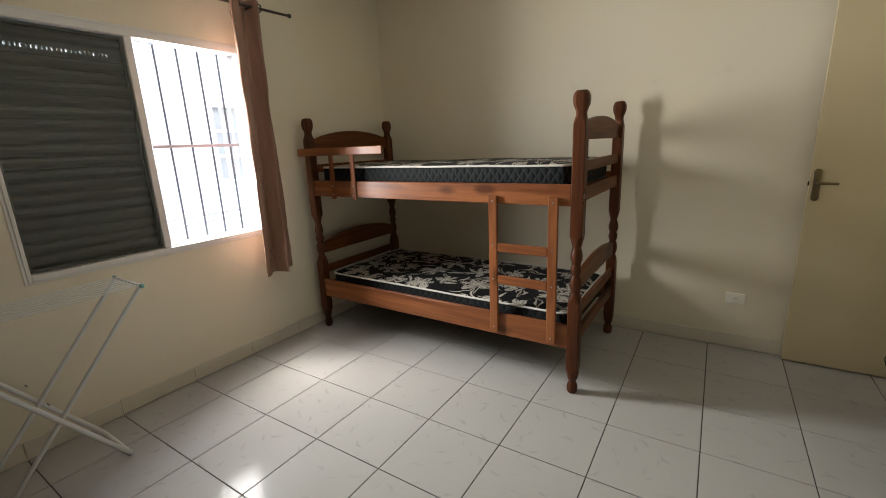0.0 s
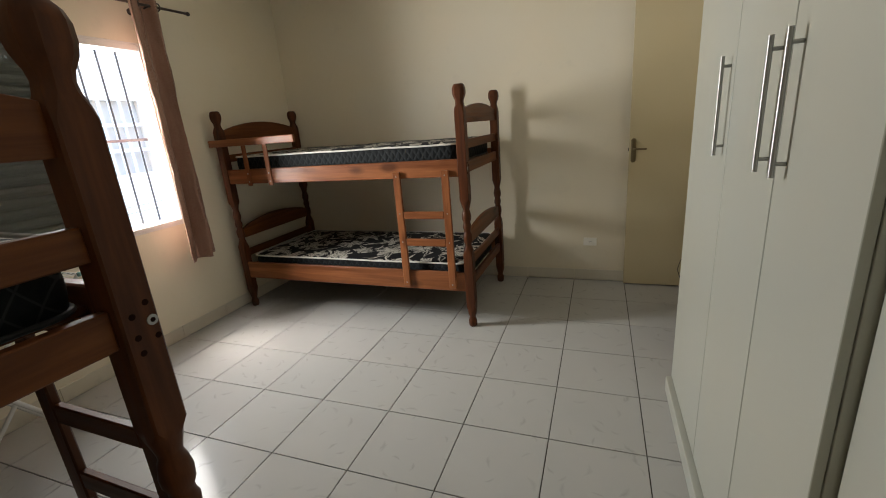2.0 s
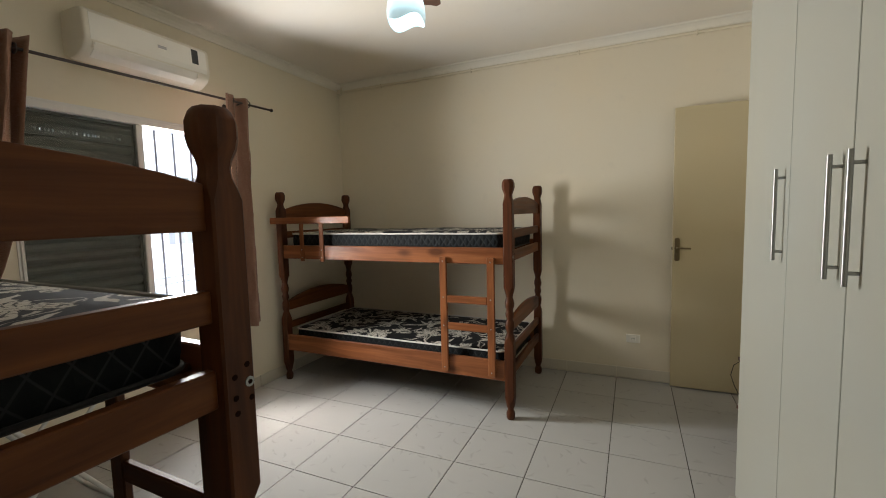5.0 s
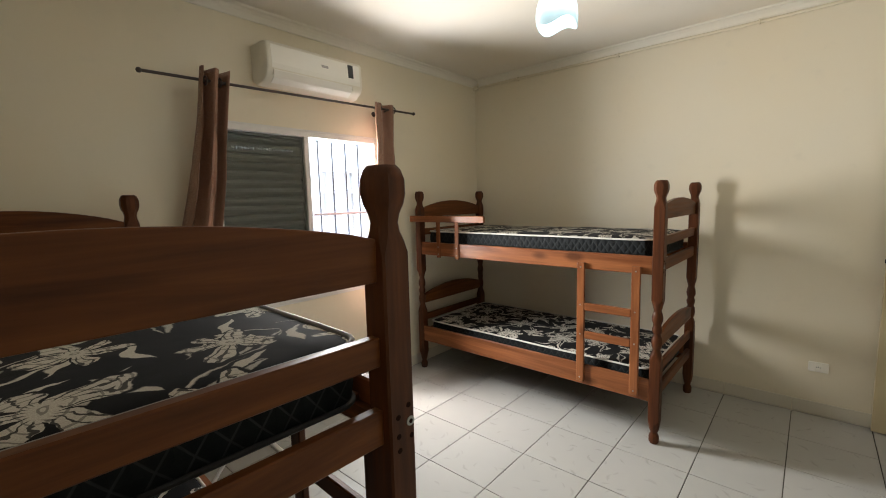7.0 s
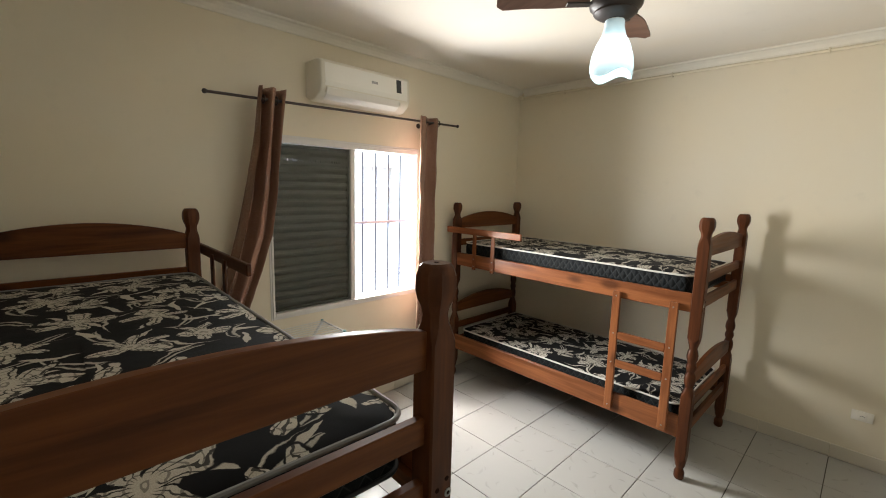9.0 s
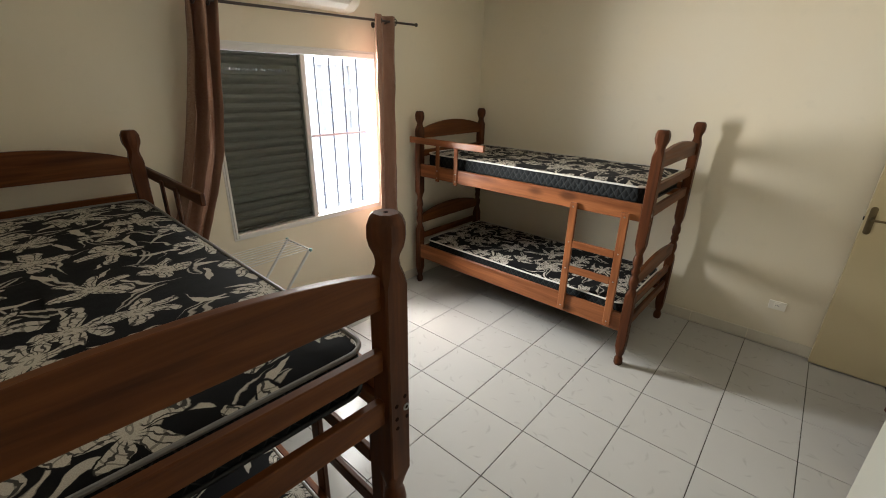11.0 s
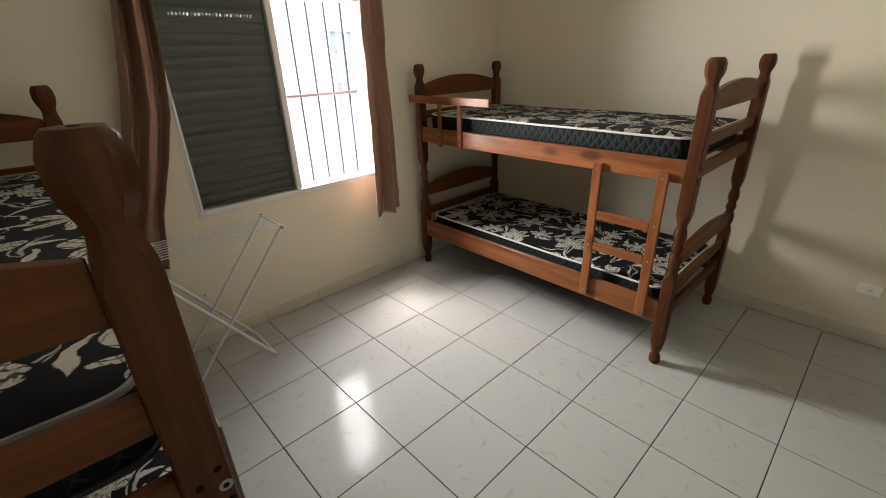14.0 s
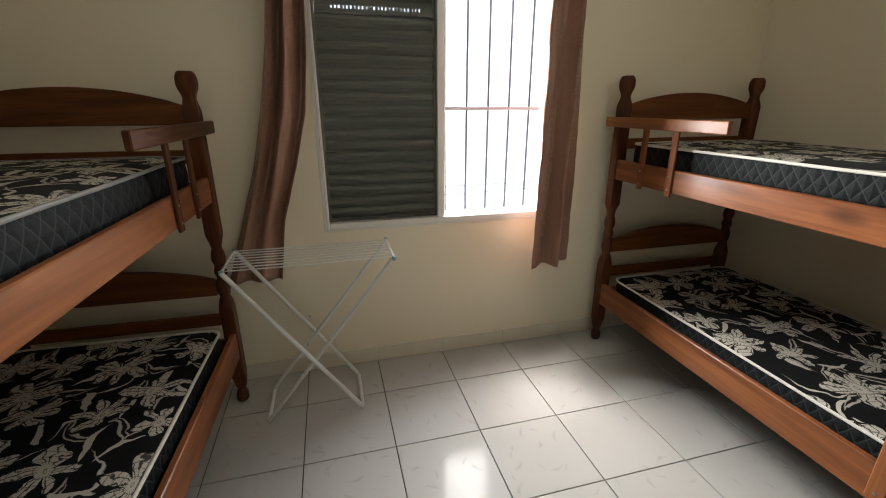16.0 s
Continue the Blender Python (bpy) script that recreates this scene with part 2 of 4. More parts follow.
def floral():
    m = material("black_floral_ticking", (0.02, 0.02, 0.02), 0.75)
    n = Net(m)
    p0 = n.mapped(n.coord(), (1, 1, 0))
    p = n.vmath("ADD", p0, n.vmath("SCALE", n.vmath("SUBTRACT", n.noise(p0, 16.0, 3.0)[1], (0.5, 0.5, 0.5)), scale=0.03))
    p = n.vmath("ADD", p, n.vmath("SCALE", n.vmath("SUBTRACT", n.noise(p0, 6.5, 2.0)[1], (0.5, 0.5, 0.5)), scale=0.11))

    def cells(scale, loc):
        q = n.mapped(p, (scale, scale, 0), (0, 0, 0.4), loc)
        v = n.t.nodes.new("ShaderNodeTexVoronoi")
        v.voronoi_dimensions = "2D"
        n.put(v.inputs["Vector"], q)
        v.inputs["Scale"].default_value, v.inputs["Randomness"].default_value = 1.0, 0.62
        d = n.vmath("SUBTRACT", q, v.outputs["Position"])
        s = n.t.nodes.new("ShaderNodeSeparateXYZ")
        n.put(s.inputs[0], d)
        k = n.t.nodes.new("ShaderNodeSeparateColor")
        n.put(k.inputs[0], v.outputs["Color"])
        return s.outputs[0], s.outputs[1], v.outputs["Distance"], k.outputs[0], k.outputs[1]

    def over(a, edge, soft):
        return n.math("MULTIPLY", n.math("SUBTRACT", a, edge), 1.0 / soft)

    def clamp(a):
        return n.math("MAXIMUM", n.math("MINIMUM", a, 1.0), 0.0)

    # large open flowers
    x, y, d, r1, r2 = cells(4.1, (0, 0, 0))
    ang = n.math("ADD", n.math("ARCTAN2", y, x), n.math("MULTIPLY", r1, 6.28))
    lobe = n.math("ABSOLUTE", n.math("COSINE", n.math("ADD", n.math("MULTIPLY", ang, 2.5), n.math("MULTIPLY", n.math("SINE", n.math("ADD", ang, n.math("MULTIPLY", r2, 6.0))), 0.9))))
    lobe2 = n.math("ABSOLUTE", n.math("COSINE", n.math("MULTIPLY", ang, 5.5)))
    reach = n.math("ADD", 0.09, n.math("ADD", n.math("MULTIPLY", n.math("POWER", lobe, 1.15), 0.34), n.math("MULTIPLY", lobe2, 0.035)))
    reach = n.math("MULTIPLY", reach, n.math("ADD", 0.75, n.math("MULTIPLY", r2, 0.45)))
    flower = clamp(over(reach, d, 0.015))
    rib = n.math("SINE", n.math("ADD", n.math("MULTIPLY", ang, 17.0), n.math("MULTIPLY", n.noise(p, 40.0, 2.0)[0], 9.0)))
    rib = n.math("MULTIPLY", clamp(over(rib, 0.62, 0.2)), clamp(over(d, 0.07, 0.03)))
    ring = clamp(over(n.math("SINE", n.math("MULTIPLY", d, 62.0)), 0.82, 0.1))
    flower = n.math("MULTIPLY", flower, n.math("SUBTRACT", 1.0, n.math("MULTIPLY", n.math("MAXIMUM", rib, n.math("MULTIPLY", ring, 0.6)), 0.9)))

    # leaves and tendrils
    def stroke(scale, loc, length, width, bend, hollow):
        u0, v0, _, a, chance = cells(scale, loc)
        t = n.math("MULTIPLY", a, 6.28)
        cs, sn = n.math("COSINE", t), n.math("SINE", t)
        u = n.math("ADD", n.math("MULTIPLY", u0, cs), n.math("MULTIPLY", v0, sn))
        v = n.math("SUBTRACT", n.math("MULTIPLY", v0, cs), n.math("MULTIPLY", u0, sn))
        v = n.math("ADD", v, n.math("MULTIPLY", n.math("MULTIPLY", u, u), bend))
        taper = n.math("SUBTRACT", 1.0, n.math("POWER", n.math("ABSOLUTE", n.math("DIVIDE", u, length)), 2.0))
        body = clamp(over(n.math("MULTIPLY", taper, width), n.math("ABSOLUTE", v), 0.014))
        if hollow:
            body = n.math("MULTIPLY", body, n.math("SUBTRACT", 1.0, clamp(over(n.math("MULTIPLY", taper, width * 0.5), n.math("ABSOLUTE", n.math("SUBTRACT", v, 0.01)), 0.02))))
        return n.math("MULTIPLY", body, n.math("LESS_THAN", chance, 0.68))

    s1 = stroke(6.5, (3.3, 1.7, 0), 0.46, 0.085, 0.5, False)
    s2 = stroke(5.2, (7.1, 4.2, 0), 0.48, 0.10, 0.9, True)
    s3 = stroke(4.0, (1.9, 8.3, 0), 0.55, 0.028, 1.3, False)
    free = n.math("SUBTRACT", 1.0, clamp(over(n.math("ADD", reach, 0.05), d, 0.02)))
    leaf = n.math("MULTIPLY", n.math("MAXIMUM", n.math("MAXIMUM", s1, n.math("MULTIPLY", s2, 0.8)), s3), free)
    f = n.math("MAXIMUM", flower, leaf)
    weave = n.noise(p0, 420.0, 2.0)[0]
    cream = n.mix(n.ramp(weave, [(0.3, 0.0), (0.7, 1.0)]), (0.40, 0.37, 0.31), (0.56, 0.53, 0.46))
    n.base(n.mix(f, n.mix(weave, (0.004, 0.004, 0.0043), (0.011, 0.011, 0.0117)), cream))
    n.rough(0.8)
    n.b.inputs["Sheen Weight"].default_value = 0.03
    n.b.inputs["Sheen Roughness"].default_value = 0.4
    n.b.inputs["Specular IOR Level"].default_value = 0.06
    n.bump(n.math("ADD", n.math("MULTIPLY", n.noise(p0, 9.0, 2.0)[0], 3.0), n.math("MULTIPLY", weave, 0.3)), 0.25, 0.006)
    return m


def quilted():
    m = material("dark_quilted_border", (0.03, 0.035, 0.04), 0.7)
    n = Net(m)
    s = n.t.nodes.new("ShaderNodeSeparateXYZ")
    n.put(s.inputs[0], n.coord())
    u = n.math("ADD", s.outputs[0], s.outputs[1])

    def line(sign):
        k = n.math("FRACT", n.math("DIVIDE", n.math("ADD", u, n.math("MULTIPLY", s.outputs[2], sign * 0.72)), 0.052))
        return n.math("ABSOLUTE", n.math("SUBTRACT", k, 0.5))

    d = n.math("MINIMUM", line(1), line(-1))
    stitch = n.ramp(d, [(0.03, 1.0), (0.06, 0.0)])
    weave = n.noise(n.coord(), 350.0, 2.0)[0]
    n.base(n.mix(n.math("MULTIPLY", stitch, 0.34), n.mix(weave, (0.006, 0.0075, 0.008), (0.013, 0.015, 0.016)), (0.075, 0.08, 0.083)))
    n.b.inputs["Specular IOR Level"].default_value = 0.1
    n.bump(n.ramp(d, [(0.0, 0.0), (0.4, 1.0)]), 0.5, 0.006)
    return m


def satin():
    m = material("brown_satin", (0.22, 0.105, 0.07), 0.45)
    n = Net(m)
    p = n.coord()
    weave = n.noise(n.mapped(p, (60, 60, 600)), 1.0, 3.0)[0]
    big = n.noise(n.mapped(p, (9, 9, 2.0)), 1.0, 4.0)[0]
    n.base(n.mix(n.ramp(big, [(0.3, 0.0), (0.75, 1.0)]), (0.245, 0.128, 0.086), (0.40, 0.235, 0.17)))
    n.rough(n.ramp(weave, [(0.2, 0.20), (0.8, 0.34)]))
    n.bump(n.math("ADD", n.math("MULTIPLY", big, 2.0), n.math("MULTIPLY", weave, 0.4)), 0.35, 0.01)
    thin = n.t.nodes.new("ShaderNodeBsdfTranslucent")
    thin.inputs["Color"].default_value = (0.46, 0.39, 0.34, 1)
    blend = n.t.nodes.new("ShaderNodeMixShader")
    blend.inputs[0].default_value = 0.08
    n.t.links.new(n.b.outputs[0], blend.inputs[1])
    n.t.links.new(thin.outputs[0], blend.inputs[2])
    n.t.links.new(blend.outputs[0], n.out.inputs["Surface"])
    return m


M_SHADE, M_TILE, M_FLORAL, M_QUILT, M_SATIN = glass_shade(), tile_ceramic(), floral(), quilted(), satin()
M_RIBBED = material("ribbed_glass", (0.93, 0.95, 0.93), 0.06)


def rib_glass():
    n = Net(M_RIBBED)
    n.b.inputs["Transmission Weight"].default_value = 1.0
    n.b.inputs["IOR"].default_value = 1.3
    s = n.t.nodes.new("ShaderNodeSeparateXYZ")
    n.put(s.inputs[0], n.coord())
    n.bump(n.math("SINE", n.math("MULTIPLY", s.outputs[1], 620.0)), 0.25, 0.002)


rib_glass()
M_PIPING_W = painted("white_piping", (0.62, 0.61, 0.57), 0.6, 300, 0.1)
M_PIPING_D = painted("black_piping", (0.015, 0.015, 0.016), 0.6, 300, 0.1)
M_PIPING_G = painted("grey_piping", (0.20, 0.20, 0.20), 0.6, 300, 0.1)
M_SKIRT = painted("skirting_ceramic", (0.655, 0.62, 0.535), 0.3, 30, 0.05, 0.1)


# ---- mesh helpers ----
def mesh_of(name, bm, mat, smooth=False):
    me = bpy.data.meshes.new(name)
    bmesh.ops.recalc_face_normals(bm, faces=bm.faces)
    if smooth:
        for f in bm.faces:
            f.smooth = True
        for e in bm.edges:
            if len(e.link_faces) == 2 and e.calc_face_angle(0) > 0.7:
                e.smooth = False
    bm.to_mesh(me)
    bm.free()
    if mat:
        me.materials.append(mat)
    return me


def part(name, bm, mat, parent, label="", smooth=False):
    ob = new(name, mesh_of(name, bm, mat, smooth))
    ob.parent = parent
    if label:
        ob["label"] = label
    return ob


def thing(name, place, label, category, group="", kind=""):
    ob = new(name)
    ob.location = place
    ob.empty_display_size = 0.1
    return tagged(ob, label, category, group, kind)


def box(x0, y0, z0, x1, y1, z1, bevel=0.0, seg=1, bm=None):
    own = bmesh.new()
    bmesh.ops.create_cube(own, size=1)
    bmesh.ops.transform(own, matrix=Matrix.Translation(((x0 + x1) / 2, (y0 + y1) / 2, (z0 + z1) / 2)) @ Matrix.Diagonal((abs(x1 - x0), abs(y1 - y0), abs(z1 - z0), 1)), verts=own.verts)
    if bevel:
        bmesh.ops.bevel(own, geom=own.edges[:], offset=bevel, segments=seg, affect="EDGES", profile=0.5)
    if bm is None:
        return own
    tmp = bpy.data.meshes.new("tmp")
    own.to_mesh(tmp)
    own.free()
    bm.from_mesh(tmp)
    bpy.data.meshes.remove(tmp)
    return bm


def loft(rings, closed=True, caps=True, bm=None):
    bm = bm or bmesh.new()
    rows = [[bm.verts.new(p) for p in r] for r in rings]
    k = len(rows[0])
    for a, b in zip(rows, rows[1:]):
        for i in range(k if closed else k - 1):
            j = (i + 1) % k
            bm.faces.new((a[i], a[j], b[j], b[i]))
    if caps and closed:
        bm.faces.new(rows[0][::-1])
        bm.faces.new(rows[-1])
    return bm


def tube(points, r, sides=10, closed=False, bm=None):
    pts = [Vector(p) for p in points]
    n, rings = len(pts), []
    side = None
    for i, p in enumerate(pts):
        a = pts[(i - 1) % n] if closed or i else p
        b = pts[(i + 1) % n] if closed or i < n - 1 else p
        d = (b - a).normalized()
        if side is None:
            side = d.orthogonal().normalized()
        side = (side - d * side.dot(d)).normalized()
        up = d.cross(side)
        rings.append([p + (side * math.cos(k * math.tau / sides) + up * math.sin(k * math.tau / sides)) * r for k in range(sides)])
    if closed:
        bm = bm or bmesh.new()
        rows = [[bm.verts.new(q) for q in g] for g in rings]
        for i in range(n):
            a, b = rows[i], rows[(i + 1) % n]
            for k in range(sides):
                bm.faces.new((a[k], a[(k + 1) % sides], b[(k + 1) % sides], b[k]))
        return bm
    return loft(rings, bm=bm)


def lathe(profile, sides=24, place=(0, 0, 0), caps=True):
    return loft([[(place[0] + r * math.cos(k * math.tau / sides), place[1] + r * math.sin(k * math.tau / sides), place[2] + z) for k in range(sides)] for z, r in profile], caps=caps)


def prism(outline, axis, lo, hi, bevel=0.0):
    """An outline in the two other axes (in x, y, z order), drawn out along axis."""
    bm = bmesh.new()

    def at(u, v, w):
        p = [u, v]
        p.insert(axis, w)
        return p

    a = [bm.verts.new(at(u, v, lo)) for u, v in outline]
    b = [bm.verts.new(at(u, v, hi)) for u, v in outline]
    k = len(a)
    bm.faces.new(a)
    bm.faces.new(b[::-1])
    for i in range(k):
        bm.faces.new((a[i], b[i], b[(i + 1) % k], a[(i + 1) % k]))
    bmesh.ops.recalc_face_normals(bm, faces=bm.faces)
    if bevel:
        sharp = [e for e in bm.edges if len(e.link_faces) == 2 and e.calc_face_angle(0) > 0.6]
        bmesh.ops.bevel(bm, geom=sharp, offset=bevel, segments=2, affect="EDGES", profile=0.5)
    return bm


def settle(ob, place):
    """Moves a thing's origin to its base; its parts stay where they are."""
    for c in ob.children:
        c.location -= Vector(place)
    ob.location = place


def structure(name, bm, mat, label, category):
    return tagged(new(name, mesh_of(name, bm, mat)), label, category, kind="structure")


# ---- the room ----
X0, X1, Y0, Y1, H = -2.85, 1.24, -3.52, 0.87, 2.89
WY0, WY1, WZ0, WZ1 = -1.918, -0.60, 0.88, 2.14
TILE = 0.42
floor = structure("floor", box(X0 - 0.15, Y0 - 0.15, -0.12, X1 + 0.15, Y1 + 0.15, -0.008), M_GROUT, "floor of glossy white marbled ceramic tiles", "floor")
structure("ceiling", box(X0 - 0.15, Y0 - 0.15, H, X1 + 0.15, Y1 + 0.15, H + 0.12), M_CEIL, "smooth off-white painted plaster ceiling", "ceiling")
structure("wall_north", box(X0, Y1, -0.008, X1, Y1 + 0.15, H), M_WALL, "cream painted plaster wall with a faint sheen", "wall")
structure("wall_south", box(X0, Y0 - 0.15, -0.008, X1, Y0, H), M_WALL, "cream painted plaster wall", "wall")
structure("wall_east", box(X1, Y0 - 0.15, -0.008, X1 + 0.15, Y1 + 0.15, H), M_WALL, "cream painted plaster wall behind the wardrobe", "wall")
wall = box(X0 - 0.15, Y0 - 0.15, -0.008, X0, WY0, H)
box(X0 - 0.15, WY1, -0.008, X0, Y1 + 0.15, H, bm=wall)
box(X0 - 0.15, WY0, -0.008, X0, WY1, WZ0, bm=wall)
box(X0 - 0.15, WY0, WZ1, X0, WY1, H, bm=wall)
structure("wall_west", wall, M_WALL, "cream painted plaster wall with a window opening", "wall")

# cornice along four walls, butted at the corners
COVE = [(0.0, 0.0), (0.0, -0.070), (0.010, -0.070), (0.012, -0.055), (0.022, -0.034), (0.040, -0.018), (0.058, -0.012), (0.062, 0.0)]
CZ = H - 0.001
structure("trim_1", prism([(Y1 - u, CZ + v) for u, v in COVE], 0, X0 + 0.062, X1 - 0.062), M_CORNICE, "white plaster cove cornice under the ceiling", "cornice")
structure("trim_2", prism([(Y0 + u, CZ + v) for u, v in COVE], 0, X0 + 0.062, X1 - 0.062), M_CORNICE, "white plaster cove cornice under the ceiling", "cornice")
structure("trim_3", prism([(X0 + u, CZ + v) for u, v in COVE], 1, Y0, Y1), M_CORNICE, "white plaster cove cornice under the ceiling", "cornice")
structure("trim_4", prism([(X1 - u, CZ + v) for u, v in COVE], 1, Y0, Y1), M_CORNICE, "white plaster cove cornice under the ceiling", "cornice")

# painted conduit with clips under the cornice
conduit = thing("conduit", (X0, Y1, 2.81), "thin cream-painted pipe clipped along the wall below the cornice", "pipe")
part("pipe", tube([(0.015 + k * 0.2, -0.014 + 0.0015 * math.sin(k * 1.7), 0.002 * math.sin(k * 0.9)) for k in range(21)], 0.012), M_WALL, conduit, smooth=True)
for cx in (0.55, 1.55, 2.53, 3.4):
    part("clip", box(cx - 0.006, -0.030, -0.018, cx + 0.006, -0.001, 0.016, 0.003), M_WALL, conduit)
part("junction", box(0.002, -0.045, -0.022, 0.05, -0.001, 0.024, 0.004), M_WALL, conduit)


# ---- window ----
def build_window():
    w = tagged(new("window_1"), "white metal sliding window, one half open, with a grey louvred shutter", "window", kind="structure")
    w.location = (X0, 0, 0)
    a, b, c, d = WY0, WY1, WZ0, WZ1
    fw, ft, lw = 0.017, 0.04, 0.013
    mid = -1.262
    fr = box(-0.10, a, c, 0.012, a + fw, d, 0.003)
    box(-0.10, b - fw, c, 0.012, b, d, 0.003, bm=fr)
    box(-0.10, a + fw, d - ft, 0.011, b - fw, d, 0.003, bm=fr)
    box(-0.10, a + fw, c, 0.011, b - fw, c + 0.03, 0.003, bm=fr)
    part("window_frame", fr, M_FRAME, w, "white painted metal frame")
    lip = box(0.0005, a - lw, c - lw, 0.006, a, d + lw, 0.002)
    box(0.0005, b, c - lw, 0.006, b + lw, d + lw, 0.002, bm=lip)
    box(0.0005, a, d, 0.006, b, d + lw, 0.002, bm=lip)
    box(0.0005, a, c - lw, 0.006, b, c, 0.002, bm=lip)
    part("architrave", lip, M_FRAME, w)
    part("mullion", box(-0.062, mid - 0.020, c + 0.031, 0.004, mid + 0.020, d - ft - 0.001, 0.003), M_FRAME, w)
    for k in range(2):
        part("track", box(-0.085 + 0.045 * k, a + fw, c + 0.0305, -0.078 + 0.045 * k, b - fw, c + 0.042, 0.001), M_FRAME, w)
    # louvred shutter leaf
    y0, y1, z0, z1 = a + fw + 0.0003, mid - 0.0203, c + 0.036, d - ft - 0.003
    leaf = box(-0.05, y0, z0, -0.022, y0 + 0.014, z1, 0.002)
    box(-0.05, y1 - 0.014, z0, -0.022, y1, z1, 0.002, bm=leaf)
    box(-0.05, y0, z0, -0.022, y1, z0 + 0.014, 0.002, bm=leaf)
    box(-0.05, y0, z1 - 0.014, -0.022, y1, z1, 0.002, bm=leaf)
    part("shutter_frame", leaf, M_SLAT, w, "dark grey shutter frame")
    n = 19
    step = (z1 - z0 - 0.028) / n
    prof = [(-0.047, -0.002), (-0.040, 0.012), (-0.031, 0.022), (-0.026, step * 0.62), (-0.032, step * 0.86), (-0.044, step * 1.04), (-0.047, step * 1.02), (-0.036, step * 0.83), (-0.031, step * 0.6), (-0.035, 0.024), (-0.045, 0.012)]

    def slat(ya, yb):
        return prism(prof, 1, ya, yb)

    whole = mesh_of("slat", slat(y0 + 0.0145, y1 - 0.0145), M_SLAT)
    for k in range(n):
        z = z0 + 0.014 + k * step
        if k == n - 2:
            tabs, m = bmesh.new(), 24
            za, zb = 0.022, step * 0.62
            pitch = (y1 - y0 - 0.16) / m
            for i in range(m):
                box(-0.046, y0 + 0.08 + i * pitch, za, -0.030, y0 + 0.08 + (i + 0.80 - 0.10 * (i % 3)) * pitch, zb, bm=tabs)
            box(-0.046, y0 + 0.0145, za, -0.030, y0 + 0.0805, zb, bm=tabs)
            box(-0.046, y1 - 0.0805, za, -0.030, y1 - 0.0145, zb, bm=tabs)
            box(-0.046, y0 + 0.0145, 0.0, -0.028, y1 - 0.0145, za, bm=tabs)
            box(-0.046, y0 + 0.0145, zb, -0.028, y1 - 0.0145, step, bm=tabs)
            s = part("slat", tabs, M_SLAT, w)
        else:
            s = new("slat", whole)
            s.parent = w
        s.location = (0, 0, z)
    # backing of the shutter and the glass panes slid behind it
    part("backing", box(-0.066, y0, z0, -0.062, y1, z1 - 2.0 * step - 0.014), M_SLAT, w)
    # ribbed glass pane slid in front of the shutter
    pane = part("pane", box(-0.014, y0 + 0.001, z0, -0.010, y1 - 0.001, z1), M_RIBBED, w, "clear ribbed glass")
    pane.visible_shadow = False
    return w


build_window()
grille = thing("window_grille", (X0 - 0.166, 0, 0), "slim dark iron bars fixed outside the window", "grille")
for k in range(12):
    y = -1.8625 + k * 0.1335
    part("bar", tube([(0, y, WZ0 - 0.04), (0.0005, y + 0.002 * math.sin(k), 1.5), (0, y, WZ1 + 0.04)], 0.0068, 8), M_GRILLE, grille, smooth=True)
part("crossbar", box(-0.010, WY0 - 0.04, 1.505, 0.010, WY1 + 0.04, 1.525, 0.002), M_CROSS, grille, "pale flat crossbar")

line = thing("clothesline", (-3.22, 0, 1.03), "thin dark wires strung outside below the window", "clothesline")
for k, dz in ((0, 0.0), (1, -0.055)):
    part("wire", tube([(0.03 * k, -3.2 + i * 0.5, dz + 0.012 * math.cos(i * 0.8 + k)) for i in range(11)], 0.0022, 6), M_GRILLE, line, smooth=True)
for y in (-3.2, 1.8):
    part("bracket", tube([(0.0, y, 0.0), (0.252, y, 0.0)], 0.008, 8), M_GRILLE, line, smooth=True)
    part("strut", tube([(0.03, y, -0.055), (0.252, y, -0.055)], 0.006, 8), M_GRILLE, line, smooth=True)

# the white house across the yard
house = thing("neighbouring_house", (NBX, 0, -0.35), "white rendered house wall with a barred window across the yard", "house")
hw = box(-0.3, -14, 0, 0, NBY - 0.40, 6.5)
box(-0.3, NBY + 0.40, 0, 0, 14, 6.5, bm=hw)
box(-0.3, NBY - 0.40, 0, 0, NBY + 0.40, NBZ - 0.6, bm=hw)
box(-0.3, NBY - 0.40, NBZ + 0.6, 0, NBY + 0.40, 6.5, bm=hw)
part("wall", hw, M_FACADE, house)
part("roof", prism([(-6.0, 6.5), (0.35, 6.5), (0.35, 6.62), (-6.0, 8.0)], 1, -14.2, 14.2), M_EARTH, house)
hwin = part("window", box(-0.16, NBY - 0.40, NBZ - 0.6, -0.14, NBY + 0.40, NBZ + 0.6), M_PANE, house)
for k in range(6):
    y = NBY - 0.40 + k * 0.16
    part("bar", box(-0.06, y - 0.016, NBZ - 0.6, -0.03, y + 0.016, NBZ + 0.6), M_FRAME, hwin)
for k in range(4):
    z = NBZ - 0.6 + k * 0.4
    part("bar", box(-0.066, NBY - 0.42, z - 0.025, -0.024, NBY + 0.42, z + 0.025), M_FRAME, hwin)
ground = bmesh.new()
bmesh.ops.create_grid(ground, x_segments=1, y_segments=1, size=1500)
bmesh.ops.translate(ground, verts=ground.verts, vec=(0, 0, -0.35))
structure("ground", ground, M_EARTH, "pale concrete yard outside the house", "ground")


